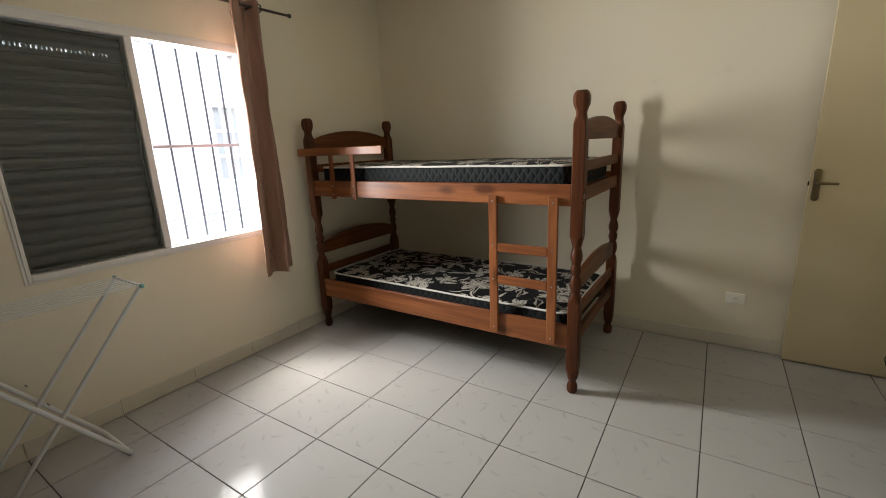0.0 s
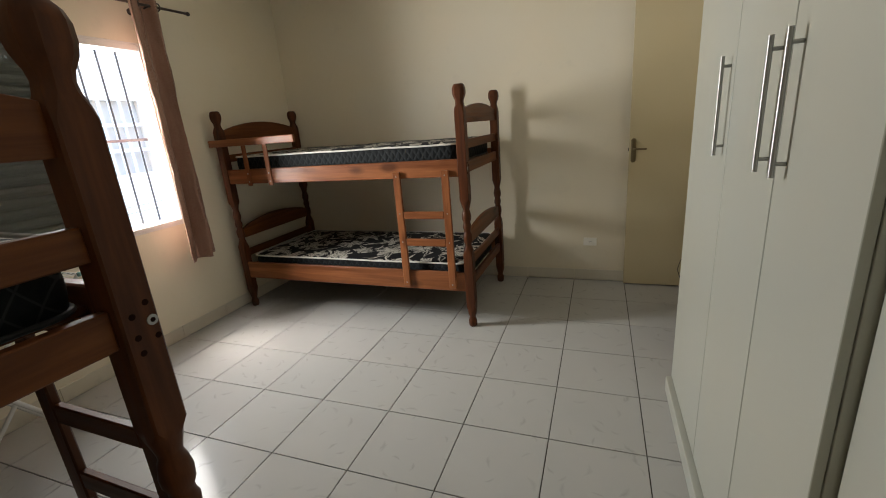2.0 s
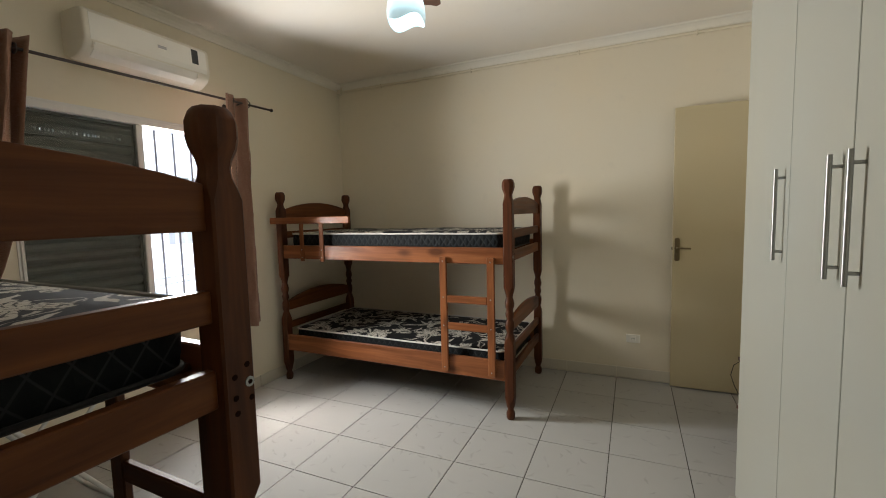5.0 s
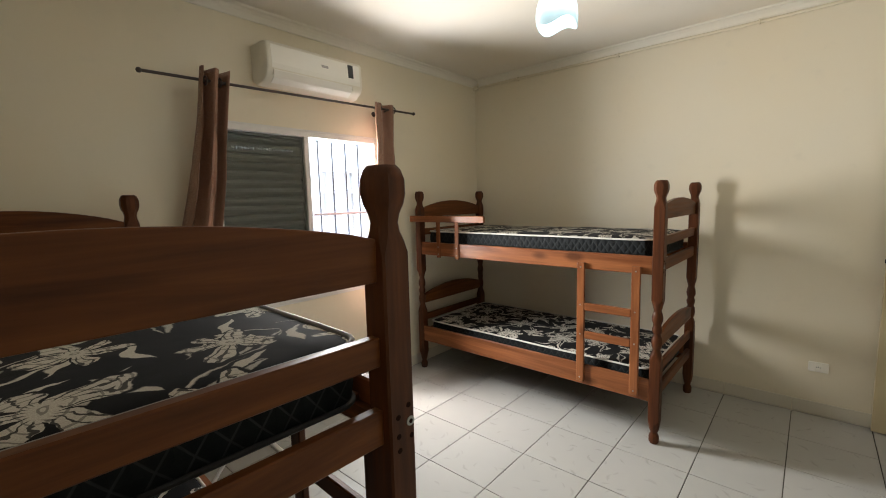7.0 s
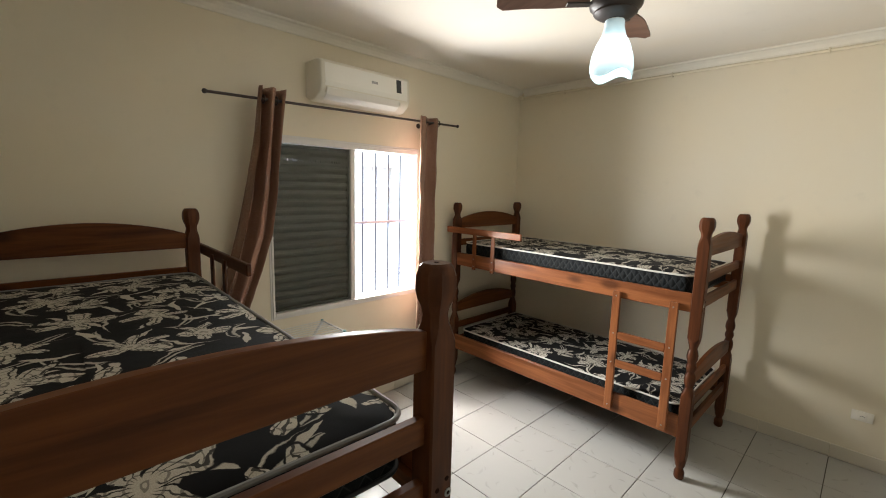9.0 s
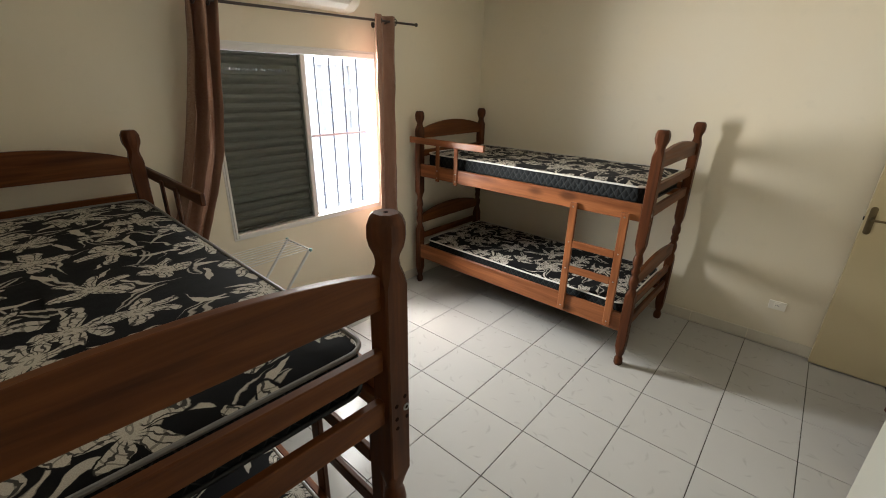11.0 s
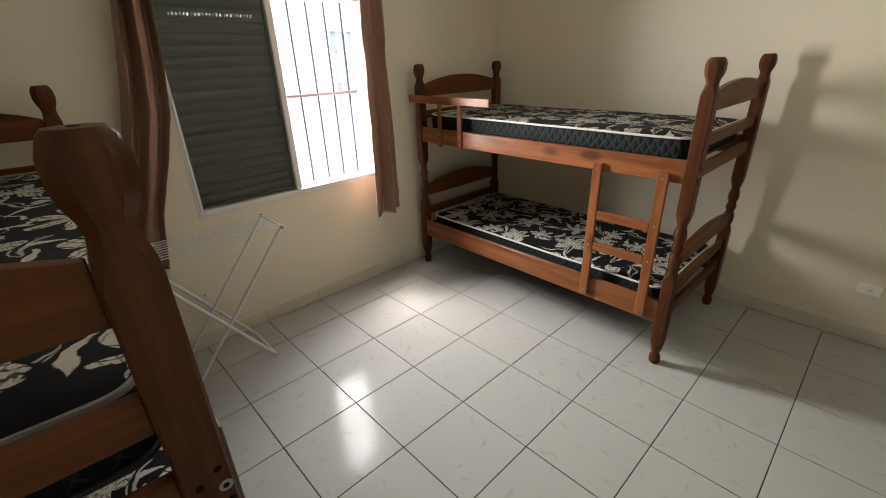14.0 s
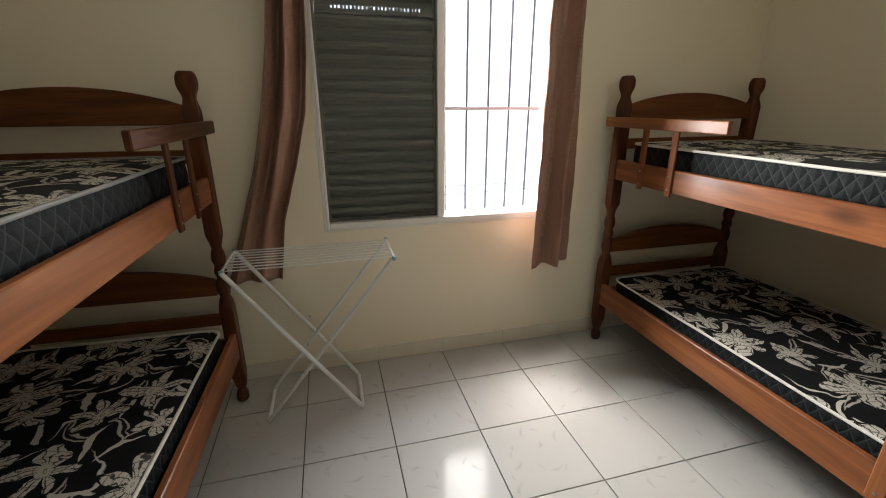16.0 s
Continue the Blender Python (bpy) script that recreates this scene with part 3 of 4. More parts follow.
# ---- open door against the wall ----
def build_door():
    d = tagged(new("door_1"), "plain cream flush door standing open flat against the wall", "door", kind="structure")
    d.location = (0.409, 0.788, 0.0)
    part("leaf", box(0, 0, 0.012, 0.80, 0.035, 2.245, 0.002), M_DOOR, d)
    lock = part("handle_plate", loft([[(0.032 + 0.019 * math.cos(t) * s, y, 1.138 + 0.075 * (1 if math.sin(t) > 0 else -1) * s + 0.019 * math.sin(t) * s) for t in [k * math.tau / 20 for k in range(20)]] for y, s in ((-0.0005, 1.0), (-0.006, 1.0), (-0.009, 0.86))]), M_BRASS, d, "aged brass plate", True)
    part("lever", tube([(0.032, -0.008, 1.151), (0.032, -0.040, 1.151), (0.036, -0.047, 1.151), (0.055, -0.049, 1.151), (0.122, -0.047, 1.149)], 0.0075, 10), M_BRASS, lock, smooth=True)
    part("keyhole", tube([(0.032, -0.0092, 1.095), (0.032, -0.012, 1.095)], 0.010, 12), M_BRASS, lock, smooth=True)
    part("latch", box(-0.006, 0.010, 1.133, 0.002, 0.025, 1.158, 0.002), M_BLACK, d, "dark latch bolt")
    for z in (0.25, 1.08, 1.9):
        part("hinge", tube([(0.806, 0.002, z - 0.04), (0.806, 0.002, z + 0.04)], 0.006), M_BRASS, d, smooth=True)


build_door()

socket = thing("wall_socket", (0.13, Y1, 0.358), "white plastic power socket on the cream wall", "socket")
part("plate", box(-0.055, -0.010, -0.036, 0.055, -0.0005, 0.036, 0.004, 2), M_PLASTIC, socket)
part("insert", box(-0.02, -0.014, -0.024, 0.022, -0.0102, 0.024, 0.002), M_PLASTIC, socket)
for k in (-1, 0, 1):
    part("hole", tube([(0.001 + k * 0.0095, -0.0141, 0.003 * (k == 0)), (0.001 + k * 0.0095, -0.0146, 0.003 * (k == 0))], 0.0028, 10), M_BLACK, socket)


# ---- bunk beds ----
POST = [
    (0.0, 0.0238, 1), (0.012, 0.0306, 1), (0.045, 0.0314, 1), (0.062, 0.0255, 1), (0.070, 0.0213, 1), (0.080, 0.0229, 1), (0.095, 0.0289, 1), (0.125, 0.0323, 0.5), (0.16, 0.0327, 0),
    (0.56, 0.0327, 0), (0.60, 0.0314, 0.6), (0.622, 0.0247, 1), (0.632, 0.0238, 1), (0.645, 0.0289, 1), (0.675, 0.0331, 1), (0.705, 0.0306, 1), (0.722, 0.0229, 1), (0.732, 0.0229, 1),
    (0.745, 0.0289, 1), (0.765, 0.0306, 1), (0.782, 0.0247, 1), (0.795, 0.0247, 1), (0.812, 0.0314, 1), (0.835, 0.0331, 1), (0.862, 0.0281, 1), (0.878, 0.0229, 1), (0.890, 0.0247, 1),
    (0.925, 0.0314, 0.5), (0.95, 0.0327, 0), (1.524, 0.0327, 0), (1.545, 0.0310, 0.2), (1.565, 0.0268, 0.4), (1.582, 0.0251, 0.45), (1.598, 0.0281, 0.45), (1.618, 0.0361, 0.42), (1.637, 0.0399, 0.42),
    (1.665, 0.0393, 0.42), (1.683, 0.0331, 0.42), (1.691, 0.0263, 0.45)]


def ring_at(x, y, z, r, roundness):
    """A bevelled square that turns into a circle."""
    cut = 1 - 0.13 - 0.456 * min(roundness, 0.5) * 2
    blend = max(0.0, (roundness - 0.5) * 2)
    half = (1 + cut) / 2
    corner = [(1, 0), (1, cut), (half, half), (cut, 1)]
    out = []
    for k in range(4):
        c, s = round(math.cos(k * math.pi / 2)), round(math.sin(k * math.pi / 2))
        for u, v in corner:
            f = r * (1 - blend + blend / math.hypot(u, v))
            out.append((x + f * (u * c - v * s), y + f * (u * s + v * c), z))
    return out


def build_bunk(place, s, label, arch, L, turn, drop):
    """s: +1 with its back towards north, -1 towards south. Head towards the window."""
    bed = thing("bunk_bed", place, label, "bunk bed", "bunk beds")
    W = 0.93
    for x, y in ((0, 0), (-L, 0), (0, W), (-L, W)):
        post = part("post", loft([ring_at(x, s * y, z - (drop if z > 1.4 else 0), r, q) for z, r, q in POST]), M_WOOD[2], bed, smooth=True)
        part("peg_hole", tube([(x, s * y, 1.6912 - drop), (x, s * y, 1.6918 - drop)], 0.0055, 10), M_HOLE, post)
        if x == 0:
            for dy, z, r, mat, nm in ((0.019, 1.162, 0.010, M_STEEL, "bolt"), (0.0155, 1.197, 0.0058, M_HOLE, "plug"), (0.022, 1.130, 0.0058, M_HOLE, "plug"), (-0.012, 1.180, 0.0058, M_HOLE, "plug"), (-0.012, 1.140, 0.0058, M_HOLE, "plug"), (-0.0105, 1.110, 0.0058, M_HOLE, "plug")):
                yy = s * y - dy * (1 if (s > 0) == (y == 0) else -1)
                p = part(nm, tube([(0.0317, yy, z), (0.0347 if nm == "bolt" else 0.0334, yy, z)], r, 12), mat, post, smooth=True)
                if nm == "bolt":
                    part("bolt_socket", tube([(0.0348, yy, z), (0.0352, yy, z)], 0.005, 6), M_HOLE, post)
    lo, hi = 0.032, W - 0.032
    for x in (0, -L):
        for base in (0.0, -0.82):
            # arched board
            arc = [(s * (lo + (hi - lo) * k / 14), 1.535 + base + (arch if x else 0.047) * math.sin(math.pi * k / 14) ** 0.8) for k in range(15)]
            arc += [(s * hi, 1.452 + base), (s * lo, 1.452 + base)]
            part("arched_board", prism(arc, 0, x - 0.0125, x + 0.0125, 0.003), M_WOOD[1], bed)
            part("end_board", box(x - 0.0125, s * lo, 1.285 + base, x + 0.0125, s * hi, 1.345 + base, 0.003), M_WOOD[1], bed)
            part("end_rail", box(x - 0.0125, s * lo, 1.125 + base, x + 0.0125, s * hi, 1.198 + base, 0.003), M_WOOD[1], bed)
    for base in (0.0, -0.82):
        dz = 0.018 if base else 0.0
        sag = 0.03 if base else 0.0
        for y in (0.0, W):
            ya = y - 0.027 if y == 0 else y
            part("side_rail", box(-L + 0.032, s * ya, 1.108 + base - dz * 0.5, -0.032, s * (ya + 0.027), 1.225 + base + dz, 0.004), M_RAIL[0], bed, "lighter reddish pine side rail")
            yb = y + 0.001 if y == 0 else y - 0.021
            part("ledger", box(-L + 0.033, s * yb, 1.130 + base - sag, -0.033, s * (yb + 0.020), 1.170 + base - sag), M_WOOD[0], bed)
        for k in range(11):
            x = -0.14 - k * 0.179
            part("slat", box(x - 0.035, s * 0.003, 1.171 + base - sag, x + 0.035, s * (W - 0.003), 1.187 + base - sag, 0.002), M_WOOD[1], bed)
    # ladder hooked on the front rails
    # the near bunk's ladder and guard carry their shade in the colour
    timber, tone = (M_RAIL, "reddish ") if s > 0 else (M_SHADED_PINE, "shade-darkened ")
    yl = (-0.0275, -0.0275 - 0.022)
    for x in (-0.485, -0.122):
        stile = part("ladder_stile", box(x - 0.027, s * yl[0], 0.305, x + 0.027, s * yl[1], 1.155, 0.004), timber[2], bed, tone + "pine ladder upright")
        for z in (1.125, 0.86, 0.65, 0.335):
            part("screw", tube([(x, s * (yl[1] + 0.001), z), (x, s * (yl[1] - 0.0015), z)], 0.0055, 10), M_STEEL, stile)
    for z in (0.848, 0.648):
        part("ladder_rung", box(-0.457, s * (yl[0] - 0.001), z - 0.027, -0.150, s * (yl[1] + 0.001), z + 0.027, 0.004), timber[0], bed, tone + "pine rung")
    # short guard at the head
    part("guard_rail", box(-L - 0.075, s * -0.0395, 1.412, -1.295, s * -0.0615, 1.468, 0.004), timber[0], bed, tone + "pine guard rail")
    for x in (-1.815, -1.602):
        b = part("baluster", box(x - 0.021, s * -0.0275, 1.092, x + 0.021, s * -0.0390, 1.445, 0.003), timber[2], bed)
        for z in (1.125, 1.19):
            part("screw", tube([(x, s * -0.0388, z), (x, s * -0.0412, z)], 0.005, 10), M_STEEL, b)
    bed.rotation_euler.z = turn
    return bed


def rounded_outline(x0, y0, x1, y1, r, k=6):
    pts = []
    for cx, cy, a in ((x1 - r, y1 - r, 0), (x0 + r, y1 - r, 90), (x0 + r, y0 + r, 180), (x1 - r, y0 + r, 270)):
        for i in range(k + 1):
            t = radians(a + 90 * i / k)
            pts.append((cx + r * math.cos(t), cy + r * math.sin(t)))
    dense = []
    for i, p in enumerate(pts):
        q = pts[(i + 1) % len(pts)]
        m = max(1, int(math.dist(p, q) / 0.09))
        dense += [(p[0] + (q[0] - p[0]) * j / m, p[1] + (q[1] - p[1]) * j / m) for j in range(m)]
    return dense


def build_mattress(place, seed, label, piping):
    m = thing("mattress", place, label, "mattress", "bunk mattresses")
    hx, hy, h = 0.968, 0.436, 0.135
    out = rounded_outline(-hx, -hy, hx, hy, 0.055)

    def wob(x, y, z, amount):
        return amount * noise.noise((x * 2.1 + seed * 7, y * 2.1, z * 3))

    def ring(z, grow):
        g = []
        for x, y in out:
            f = grow + wob(x, y, z, 0.006)
            g.append((x * (1 + f / hx), y * (1 + f / hy), z))
        return g

    part("border", loft([ring(0.004, -0.006), ring(0.012, 0.0), ring(0.04, 0.004), ring(0.065, 0.005), ring(0.095, 0.004), ring(h - 0.010, 0.0), ring(h - 0.004, -0.004)]), M_QUILT, m, "dark quilted border", True)
    panels = []
    for inset in (0.004, 0.012, 0.03, 0.07, 0.14, 0.22, 0.30, 0.36):
        f = 1 - inset / hy
        fx = 1 - inset / hx * 1.0
        rise = 0.016 * min(1, inset / 0.12) ** 0.6
        panels.append([(x * fx, y * f, h - 0.003 + rise + wob(x * fx, y * f, 3, 0.010) * min(1, inset / 0.05)) for x, y in out])
    part("top_panel", loft(panels, caps=True), M_FLORAL, m, "black ticking with cream flowers", True)
    part("piping", tube([(x * 1.004, y * 1.01, h - 0.002 + wob(x, y, 5, 0.004)) for x, y in out], 0.0065, 8, True), piping, m, "pale corded edging", True)
    part("bottom_piping", tube([(x * 1.002, y * 1.005, 0.008 + wob(x, y, 5, 0.002)) for x, y in out], 0.006, 8, True), M_PIPING_D, m, "black corded edging", True)
    return m


# each bed: foot of its front post, side its back lies on, length between posts, turn
BUNKS = [
    ((-0.662, -0.208, 0.0), 1, 2.07, radians(-0.5), "dark-stained pine bunk bed with turned posts and a ladder", 0.068),
    ((-0.588, -2.501, 0.0), -1, 2.075, radians(-1.7), "dark-stained pine bunk bed with a bolted foot post and ladder", 0.072)]
for w, (at, s, length, turn, label, arch) in enumerate(BUNKS):
    build_bunk(at, s, label, arch, length, turn, 0.018 * w)
    for k, z in enumerate((1.1875, 0.3375)):
        middle = Matrix.Rotation(turn, 3, "Z") @ Vector((-length / 2 + 0.01, s * 0.465, z + 0.0005)) + Vector(at)
        build_mattress(middle, 1 + k + 2 * w, ("upper" if k == 0 else "lower") + " bunk mattress in black ticking with cream flowers", M_PIPING_W if k or w == 0 else M_PIPING_G).rotation_euler.z = turn


# ---- curtains on their rod ----
rod = thing("curtain_rod", (-2.675, -1.31, 2.348), "thin dark iron curtain rod with ball ends", "curtain rod")
part("pole", tube([(0, -1.01, 0), (0, 0, 0), (0, 1.01, 0)], 0.0085, 12), M_IRON, rod, smooth=True)
for y in (-1.022, 1.022):
    part("finial", lathe([(-0.014, 0.004), (-0.010, 0.011), (0.0, 0.0145), (0.010, 0.011), (0.014, 0.004)], 14, (0, y, 0)), M_IRON, rod, smooth=True)
for y in (-0.62, 0.71):
    part("bracket", tube([(0, y, -0.004), (-0.03, y, -0.012), (-0.178, y, -0.012)], 0.006, 8), M_IRON, rod, smooth=True)
    part("bracket_plate", tube([(-0.1795, y, -0.012), (-0.174, y, -0.012)], 0.022, 14), M_IRON, rod, smooth=True)
rod.rotation_euler.x = radians(1.2)


def build_curtain(keys, folds, label, seed, turned=0.0):
    """keys: rows of z, y from, y to, x, depth of the folds; turned: how far the outer edge bends to the wall, added to
    block light behind it.
    """
    c = thing("curtain", (0, 0, 0), label, "curtain", "curtains")
    rows, n = [], folds * 14
    for i in range(61):
        z = keys[0][0] + (keys[-1][0] - keys[0][0]) * i / 60
        for a, b in zip(keys, keys[1:]):
            if b[0] <= z <= a[0] + 1e-6:
                f = (a[0] - z) / (a[0] - b[0])
                ya, yb, x, dep = [a[k] + (b[k] - a[k]) * f for k in (1, 2, 3, 4)]
                break
        row = []
        for k in range(n + 1):
            u = k / n
            w = u + 0.05 * math.sin(u * 9 + seed) + 0.012 * math.sin(z * 3 + u * 5)
            ph = w * folds * math.tau + 0.5 * math.sin(z * 1.3 + seed)
            wr = 0.008 * noise.noise((u * 6, z * 5, seed)) + 0.004 * noise.noise((u * 14, z * 17, seed))
            row.append((x - turned * max(0.0, (u - 0.8) / 0.2) ** 1.5 + dep * (0.5 * math.sin(ph) + 0.18 * math.sin(2 * ph + 1)) + wr, ya + (yb - ya) * u + 0.010 * math.cos(ph) + 0.4 * wr, z))
        rows.append(row)
    bm = loft(rows, closed=False)
    cloth = part("cloth", bm, M_SATIN, c, "brown satin cloth in soft folds", True)
    mod = cloth.modifiers.new("thickness", "SOLIDIFY")
    mod.thickness = 0.0022
    for k in range(folds):
        y = keys[0][1] + (keys[0][2] - keys[0][1]) * (k + 0.5) / folds
        part("eyelet", tube([(-2.675 + 0.024 * math.cos(t), y, 2.348 + 0.021 * (y + 1.31) + 0.024 * math.sin(t)) for t in [j * math.tau / 18 for j in range(18)]], 0.0045, 8, True), M_IRON, c, smooth=True)
    settle(c, (keys[-1][3], (keys[-1][1] + keys[-1][2]) / 2, keys[-1][0]))
    return c


build_curtain([(2.402, -0.755, -0.455, -2.675, 0.07), (1.5, -0.76, -0.455, -2.675, 0.085), (0.60, -0.765, -0.465, -2.68, 0.095)], 2, "brown satin curtain hanging straight beside the open window half", 1, 0.12)
build_curtain([(2.405, -2.045, -1.885, -2.675, 0.10), (2.06, -2.08, -1.925, -2.682, 0.11), (1.74, -2.13, -1.945, -2.695, 0.10), (1.50, -2.178, -1.975, -2.71, 0.085), (1.24, -2.245, -2.045, -2.735, 0.07), (0.97, -2.335, -2.13, -2.765, 0.055), (0.635, -2.45, -2.185, -2.785, 0.045)], 2, "brown satin curtain swept aside behind the bunk post", 4)


# ---- air conditioner ----
def build_ac():
    a = thing("air_conditioner", (X0, -1.255, 2.392), "white wall-mounted split air conditioner above the curtain rod", "air conditioner")
    w = 0.382
    prof = [(0.002, 0.03), (0.002, 0.27), (0.155, 0.27), (0.190, 0.262), (0.205, 0.245), (0.215, 0.12), (0.212, 0.085), (0.19, 0.045), (0.13, 0.008), (0.06, 0.0)]
    bm = bmesh.new()
    rings = []
    for y, k in ((-w, 0.95), (-w + 0.006, 0.985), (-w + 0.016, 1.0), (w - 0.016, 1.0), (w - 0.006, 0.985), (w, 0.95)):
        rings.append([(0.002 + (px - 0.002) * k, y, 0.135 + (pz - 0.135) * k) for px, pz in prof])
    part("body", loft(rings, bm=bm), M_OLD_WHITE, a, "slightly yellowed casing", True)
    part("front_panel", loft([[(x, y, z) for x, z in ((0.2075, 0.240), (0.2175, 0.122), (0.2145, 0.092), (0.210, 0.092), (0.203, 0.240))] for y in (-w + 0.03, w - 0.03)]), M_PLASTIC, a, "smooth white front panel")
    part("air_flap", loft([[(x, y, z) for x, z in ((0.2105, 0.084), (0.190, 0.044), (0.150, 0.017), (0.150, 0.010), (0.194, 0.039), (0.2135, 0.081))] for y in (-w + 0.05, w - 0.10)]), M_PLASTIC, a, "long white air flap")
    part("display", loft([[(x, y, z) for x, z in ((0.2095, 0.235), (0.2160, 0.140), (0.2135, 0.140), (0.206, 0.235))] for y in (w - 0.135, w - 0.088)]), M_BLACK, a, "black display strip")
    part("badge", loft([[(x, y, z) for x, z in ((0.2135, 0.186), (0.2146, 0.168), (0.212, 0.168), (0.2105, 0.186))] for y in (0.02, 0.075)]), M_STEEL, a)
    for y in (-w + 0.045, w - 0.095):
        part("flap_pivot", box(0.192, y - 0.006, 0.050, 0.2155, y, 0.086, 0.002), M_OLD_WHITE, a)


build_ac()


# ---- ceiling fan with its lamp ----
def build_fan():
    f = thing("ceiling_fan", (FANX, FANY, 2.776), "three-bladed brown ceiling fan with a lit glass shade", "ceiling fan")
    part("canopy", lathe([(H - 2.776, 0.062), (0.085, 0.060), (0.045, 0.035), (0.037, 0.014)], 24), M_IRON, f, smooth=True)
    part("downrod", lathe([(0.045, 0.011), (-0.20, 0.011)], 14), M_IRON, f, smooth=True)
    part("motor", lathe([(-0.185, 0.018), (-0.192, 0.05), (-0.205, 0.088), (-0.222, 0.100), (-0.240, 0.097), (-0.255, 0.080), (-0.262, 0.082), (-0.272, 0.070), (-0.285, 0.045), (-0.288, 0.03)], 28), M_IRON, f, "dark glossy motor housing", True)
    part("lamp_holder", lathe([(-0.280, 0.036), (-0.305, 0.034)], 18), M_PLASTIC, f, smooth=True)
    sh = [(-0.290, 0.037), (-0.315, 0.038), (-0.345, 0.046), (-0.380, 0.064), (-0.42, 0.077), (-0.46, 0.082), (-0.495, 0.080)]
    rings = []
    for z, r in sh:
        rings.append([(r * math.cos(t), r * math.sin(t), z - (0.012 * math.sin(3 * t) * ((-z - 0.29) / 0.2) ** 4)) for t in [k * math.tau / 36 for k in range(36)]])
    for z, r in reversed(sh):
        r -= 0.004
        rings.append([(r * math.cos(t), r * math.sin(t), z - (0.012 * math.sin(3 * t) * ((-z - 0.29) / 0.2) ** 4)) for t in [k * math.tau / 36 for k in range(36)]])
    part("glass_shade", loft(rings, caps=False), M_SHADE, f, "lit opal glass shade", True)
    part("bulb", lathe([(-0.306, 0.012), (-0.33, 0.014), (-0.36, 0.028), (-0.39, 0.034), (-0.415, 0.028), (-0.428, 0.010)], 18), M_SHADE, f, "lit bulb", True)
    for a in (102, 222, 342):
        rot = Matrix.Rotation(radians(a), 4, "Z")
        n = 14
        rings = []
        for k in range(n + 1):
            u = k / n
            x = 0.10 + 0.36 * u
            hw = 0.034 + 0.030 * min(1, u * 2.5) - 0.030 * max(0, (u - 0.9) / 0.1) ** 2
            z = -0.215 + 0.012 * math.sin(u * math.pi) - 0.004
            tilt = 0.20
            rings.append([tuple(rot @ Vector((x, yy, z + yy * tilt + dz))) for yy, dz in ((-hw, 0), (0, 0.003), (hw, 0), (hw, 0.007), (0, 0.010), (-hw, 0.007))])
        blade = part("blade", loft(rings), M_BLADE, f, "brown veneered blade", True)
        arm = box(0.06, -0.018, -0.232, 0.19, 0.018, -0.225, 0.002)
        bmesh.ops.transform(arm, matrix=rot, verts=arm.verts)
        part("blade_arm", arm, M_IRON, blade)


build_fan()


# ---- wardrobe units ----
def bar_handle(parent, x, y, z0, z1):
    h = part("handle", tube([(x - 0.026, y, z0 - 0.03), (x - 0.026, y, z1 + 0.03)], 0.0062, 12), M_STEEL, parent, "brushed steel bar handle", True)
    for z in (z0, z1):
        part("handle_post", tube([(x - 0.026, y, z), (x + 0.001, y, z)], 0.0048, 10), M_STEEL, h, smooth=True)


def build_wardrobe(face, y0, y1, seams, handles, label, plinth):
    w = thing("wardrobe", (0, 0, 0), label, "wardrobe", "fitted wardrobe units")
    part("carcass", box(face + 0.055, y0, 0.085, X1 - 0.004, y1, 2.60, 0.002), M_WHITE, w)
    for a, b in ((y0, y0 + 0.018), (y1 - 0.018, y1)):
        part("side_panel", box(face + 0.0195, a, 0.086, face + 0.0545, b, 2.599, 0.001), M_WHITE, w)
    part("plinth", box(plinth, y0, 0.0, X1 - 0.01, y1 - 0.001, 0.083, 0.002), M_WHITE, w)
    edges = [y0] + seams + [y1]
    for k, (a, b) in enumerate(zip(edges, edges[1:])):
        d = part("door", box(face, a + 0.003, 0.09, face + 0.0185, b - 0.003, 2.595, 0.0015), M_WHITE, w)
        for hy in handles:
            if a < hy < b:
                bar_handle(d, face, hy, 1.315, 1.563)
    return w


build_wardrobe(0.578, -2.146, -0.730, [-1.752, -1.322], [-1.812, -1.700, -1.272], "white melamine wardrobe with steel bar handles beside the bunk", 0.553)
build_wardrobe(0.615, Y0 + 0.004, -2.150, [-2.80], [], "white melamine wardrobe unit set slightly back", 0.60)


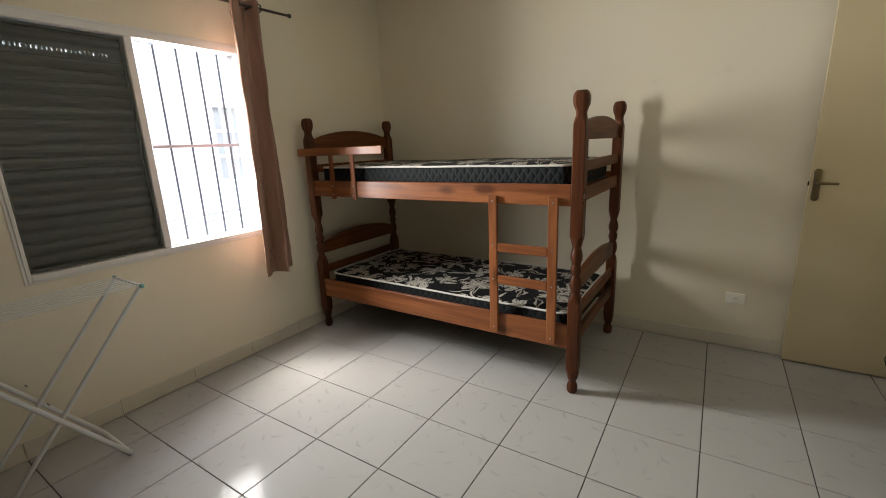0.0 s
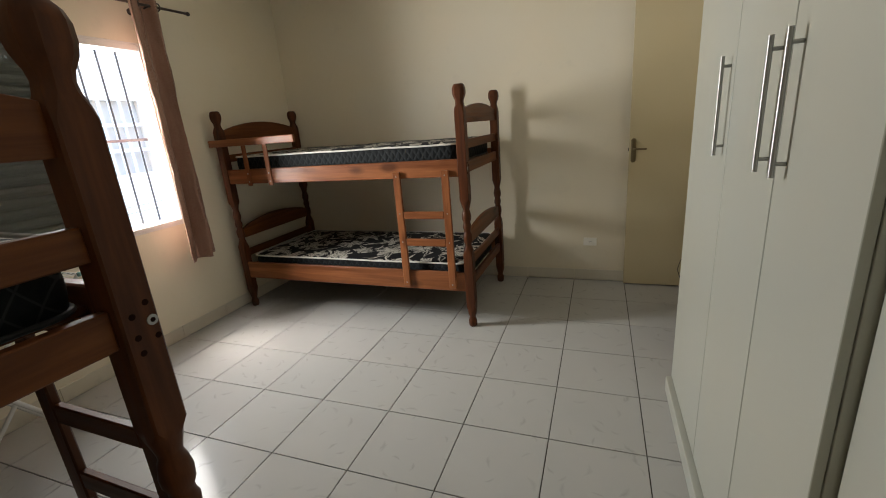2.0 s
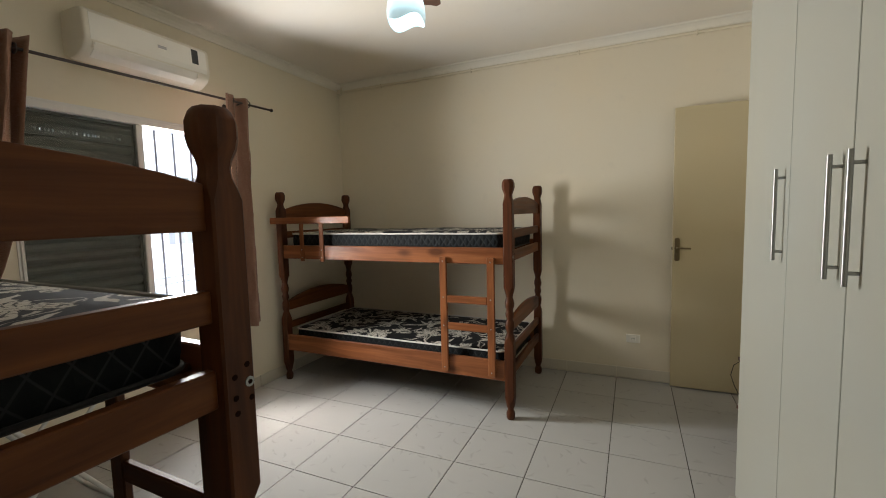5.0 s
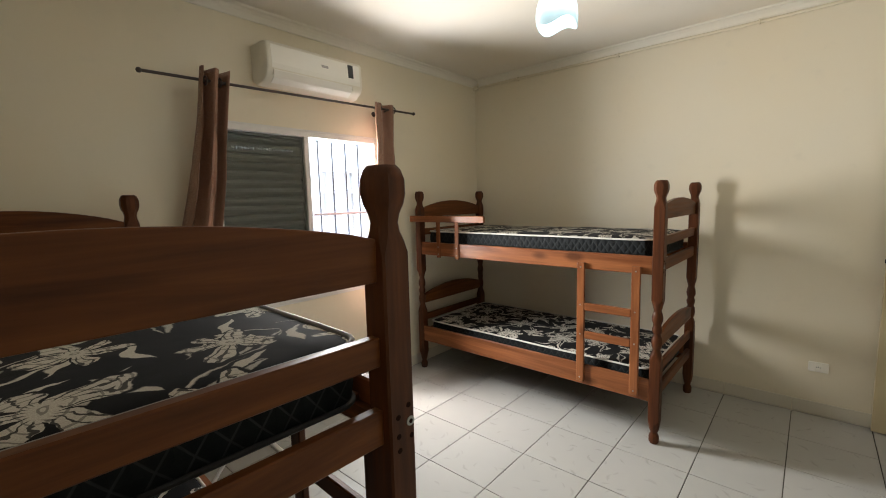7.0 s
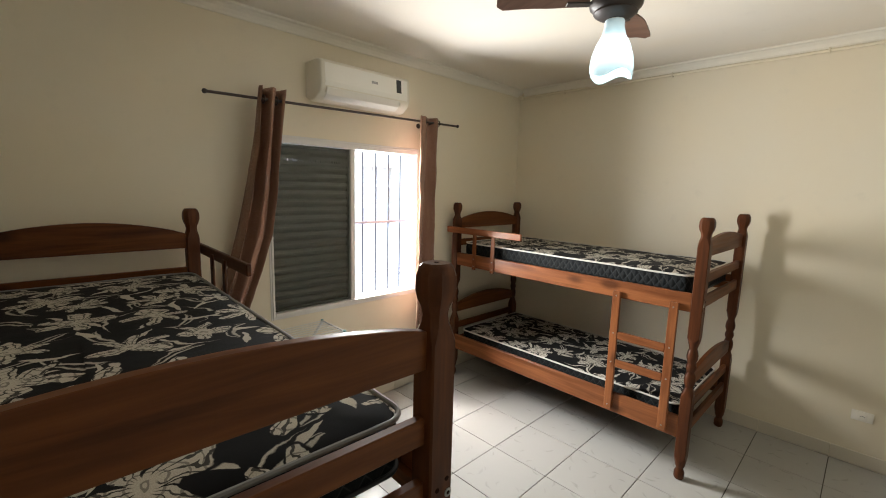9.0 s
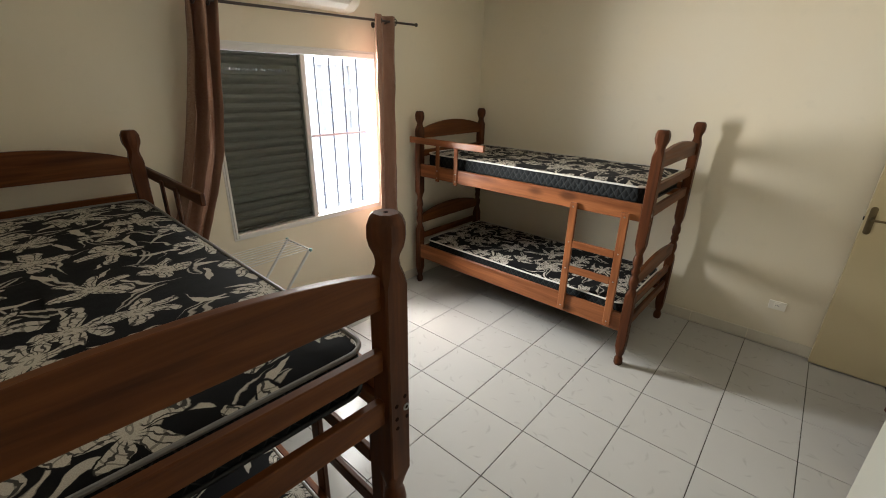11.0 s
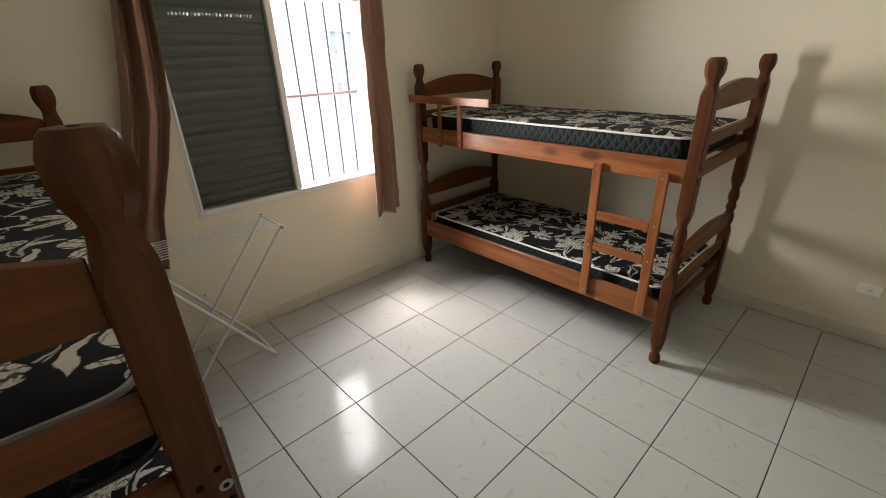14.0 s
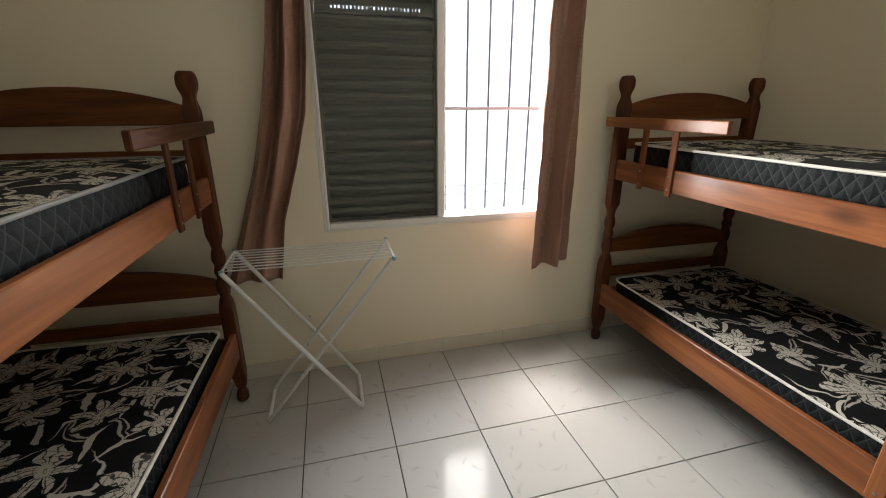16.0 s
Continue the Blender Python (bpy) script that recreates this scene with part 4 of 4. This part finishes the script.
# ---- clothes airer ----
def build_airer():
    r = thing("clothes_airer", (-2.56, -2.0, 0), "folding white steel clothes airer standing below the window", "clothes airer")
    xa, xb, z = 0.155, -0.155, 0.838
    ta, tb, fa, fb = -0.375, 0.388, -0.281, 0.190

    def frame_path(ytop, yfoot):
        return [(xa, ytop, z), (xa - 0.006, yfoot - (yfoot - ytop) * 0.02, 0.03), (xa - 0.014, yfoot, 0.010), (xa - 0.035, yfoot, 0.0085), (xb + 0.035, yfoot, 0.0085), (xb + 0.014, yfoot, 0.010), (xb + 0.006, yfoot - (yfoot - ytop) * 0.02, 0.03), (xb, ytop, z)]

    part("leg_frame", tube(frame_path(ta, fb), 0.011, 10), M_RACK, r, "pale steel tube leg frame", True)
    p2 = [(x * 0.93, y, zz) for x, y, zz in frame_path(tb, fa)]
    part("leg_frame", tube(p2, 0.010, 10), M_RACK, r, "pale steel tube leg frame", True)
    for y in (ta, tb):
        part("top_bar", tube([(xa + 0.005, y, z), (xb - 0.005, y, z)], 0.006, 10), M_RACK, r, smooth=True)
        for x in (xa, xb):
            part("joint_cap", lathe([(-0.012, 0.006), (-0.009, 0.0105), (0.008, 0.0105), (0.011, 0.007)], 12, (x, y, z)), M_TEAL, r, "teal plastic corner joint", True)
    for k in range(8):
        x = xa - 0.012 - (xa - xb - 0.024) * k / 7
        part("wire", tube([(x, ta, z + 0.003), (x, 0, z - 0.001), (x, tb, z + 0.003)], 0.003, 6), M_RACK, r, smooth=True)
    ym = -0.05
    for x in (xa * 0.965, xb * 0.965):
        part("pivot", tube([(x - 0.012, ym, 0.43), (x + 0.012, ym, 0.43)], 0.004, 8), M_STEEL, r, smooth=True)


build_airer()


# ---- television on its stand ----
def scallop(x0, x1, y0, y1, z0, z1):
    out = []
    n = 24
    for k in range(n + 1):
        y = y0 + (y1 - y0) * k / n
        out.append((x0 + 0.018 * abs(math.sin(3 * math.pi * k / n)), y))
    out += [(x1, y1), (x1, y0)]
    return prism(out, 2, z0, z1, 0.003)


stand = thing("television_stand", (0.775, -0.06, 0), "dark mahogany stand with turned posts and scalloped shelves", "tv stand")
part("top_shelf", scallop(0, 0.44, -0.30, 0.36, 0.435, 0.460), M_MAHOG, stand)
part("lower_shelf", scallop(0, 0.44, -0.30, 0.36, 0.100, 0.122), M_MAHOG, stand)
for x in (0.045, 0.395):
    for y in (-0.255, 0.315):
        part("turned_post", lathe([(0.123, 0.018), (0.15, 0.022), (0.17, 0.012), (0.20, 0.020), (0.28, 0.026), (0.36, 0.020), (0.39, 0.012), (0.41, 0.022), (0.434, 0.018)], 14, (x, y, 0)), M_MAHOG, stand, smooth=True)
        part("foot", lathe([(0.0, 0.014), (0.015, 0.022), (0.05, 0.026), (0.08, 0.014), (0.099, 0.020)], 14, (x, y, 0)), M_MAHOG, stand, smooth=True)
tv = thing("television", (0.782, -0.03, 0.4605), "grey tube television with a dark screen on the stand", "television")
cab = loft([[(x, y * k, 0.27 + (z - 0.27) * k) for y, z in ((-0.31, 0.0), (0.31, 0.0), (0.31, 0.535), (-0.31, 0.535))] for x, k in ((0.05, 1.0), (0.12, 0.985), (0.36, 0.62))])
part("cabinet", cab, M_TVGREY, tv)
bez = box(0.0, -0.315, 0.0, 0.05, -0.265, 0.54, 0.006)
box(0.0, 0.265, 0.0, 0.05, 0.315, 0.54, 0.006, bm=bez)
box(0.0, -0.265, 0.0, 0.05, 0.265, 0.085, 0.004, bm=bez)
box(0.0, -0.265, 0.49, 0.05, 0.265, 0.54, 0.004, bm=bez)
part("bezel", bez, M_TVGREY, tv, "grey plastic bezel")
scr = [[(0.012 + 0.016 * ((y / 0.265) ** 2 + ((z - 0.2875) / 0.2) ** 2) * 0.5, y, z) for y in [-0.265 + 0.53 * i / 10 for i in range(11)]] for z in [0.085 + 0.405 * j / 8 for j in range(9)]]
part("screen", loft(scr, closed=False), M_SCREEN, tv, "dark curved glass screen", True)
cable = thing("power_cable", (0.755, 0.24, 0.0), "thin dark cable looping from the television stand", "cable")
part("cord", tube([(0.03, 0.05, 0.43), (-0.004, 0.05, 0.40), (-0.020, 0.05, 0.33), (0.002, 0.05, 0.26), (0.03, 0.055, 0.2), (0.05, 0.06, 0.126)], 0.0025, 8), M_BLACK, cable, smooth=True)

# ---- skirting tiles ----
def skirting(name, along, fixed, lo, hi, inward, thick=0.008, height=0.098):
    base = tagged(new(name), "low ceramic skirting tiles along the wall foot", "baseboard", kind="structure")
    cuts = [lo] + [k * TILE for k in range(-12, 6) if lo + 0.02 < k * TILE < hi - 0.02] + [hi]
    for a, b in zip(cuts, cuts[1:]):
        f0, f1 = sorted((fixed + inward * 0.0005, fixed + inward * thick))
        bm = box(a + 0.0015, f0, 0.003, b - 0.0015, f1, height, 0.002) if along == 0 else box(f0, a + 0.0015, 0.003, f1, b - 0.0015, height, 0.002)
        part("tile", bm, M_SKIRT, base)


skirting("baseboard_1", 0, Y1, X0 + 0.009, X1 - 0.009, -1)
skirting("baseboard_2", 1, X0, Y0 + 0.009, Y1 - 0.0005, 1)
skirting("baseboard_3", 0, Y0, X0 + 0.009, 0.55, 1)

# ---- floor tiles ----
shapes = {}


def floor_tile(a, b, c, d):
    key = (round(b - a, 4), round(d - c, 4))
    if key not in shapes:
        hx, hy = key[0] / 2 - 0.0023, key[1] / 2 - 0.0023
        shapes[key] = mesh_of("tile", box(-hx, -hy, -0.0075, hx, hy, 0.0, 0.0012), M_TILE)
    t = new("tile", shapes[key])
    t.parent = floor
    t.location = ((a + b) / 2, (c + d) / 2, -0.00015 * random.random())
    t.rotation_euler = (radians(random.uniform(-0.06, 0.06)), radians(random.uniform(-0.06, 0.06)), 0)


xs = [X0] + [k * TILE for k in range(-8, 4) if X0 + 0.03 < k * TILE < X1 - 0.03] + [X1]
ys = [Y0] + [k * TILE for k in range(-9, 3) if Y0 + 0.03 < k * TILE < Y1 - 0.06] + [Y1]
for xa, xb in zip(xs, xs[1:]):
    for ya, yb in zip(ys, ys[1:]):
        floor_tile(xa, xb, ya, yb)
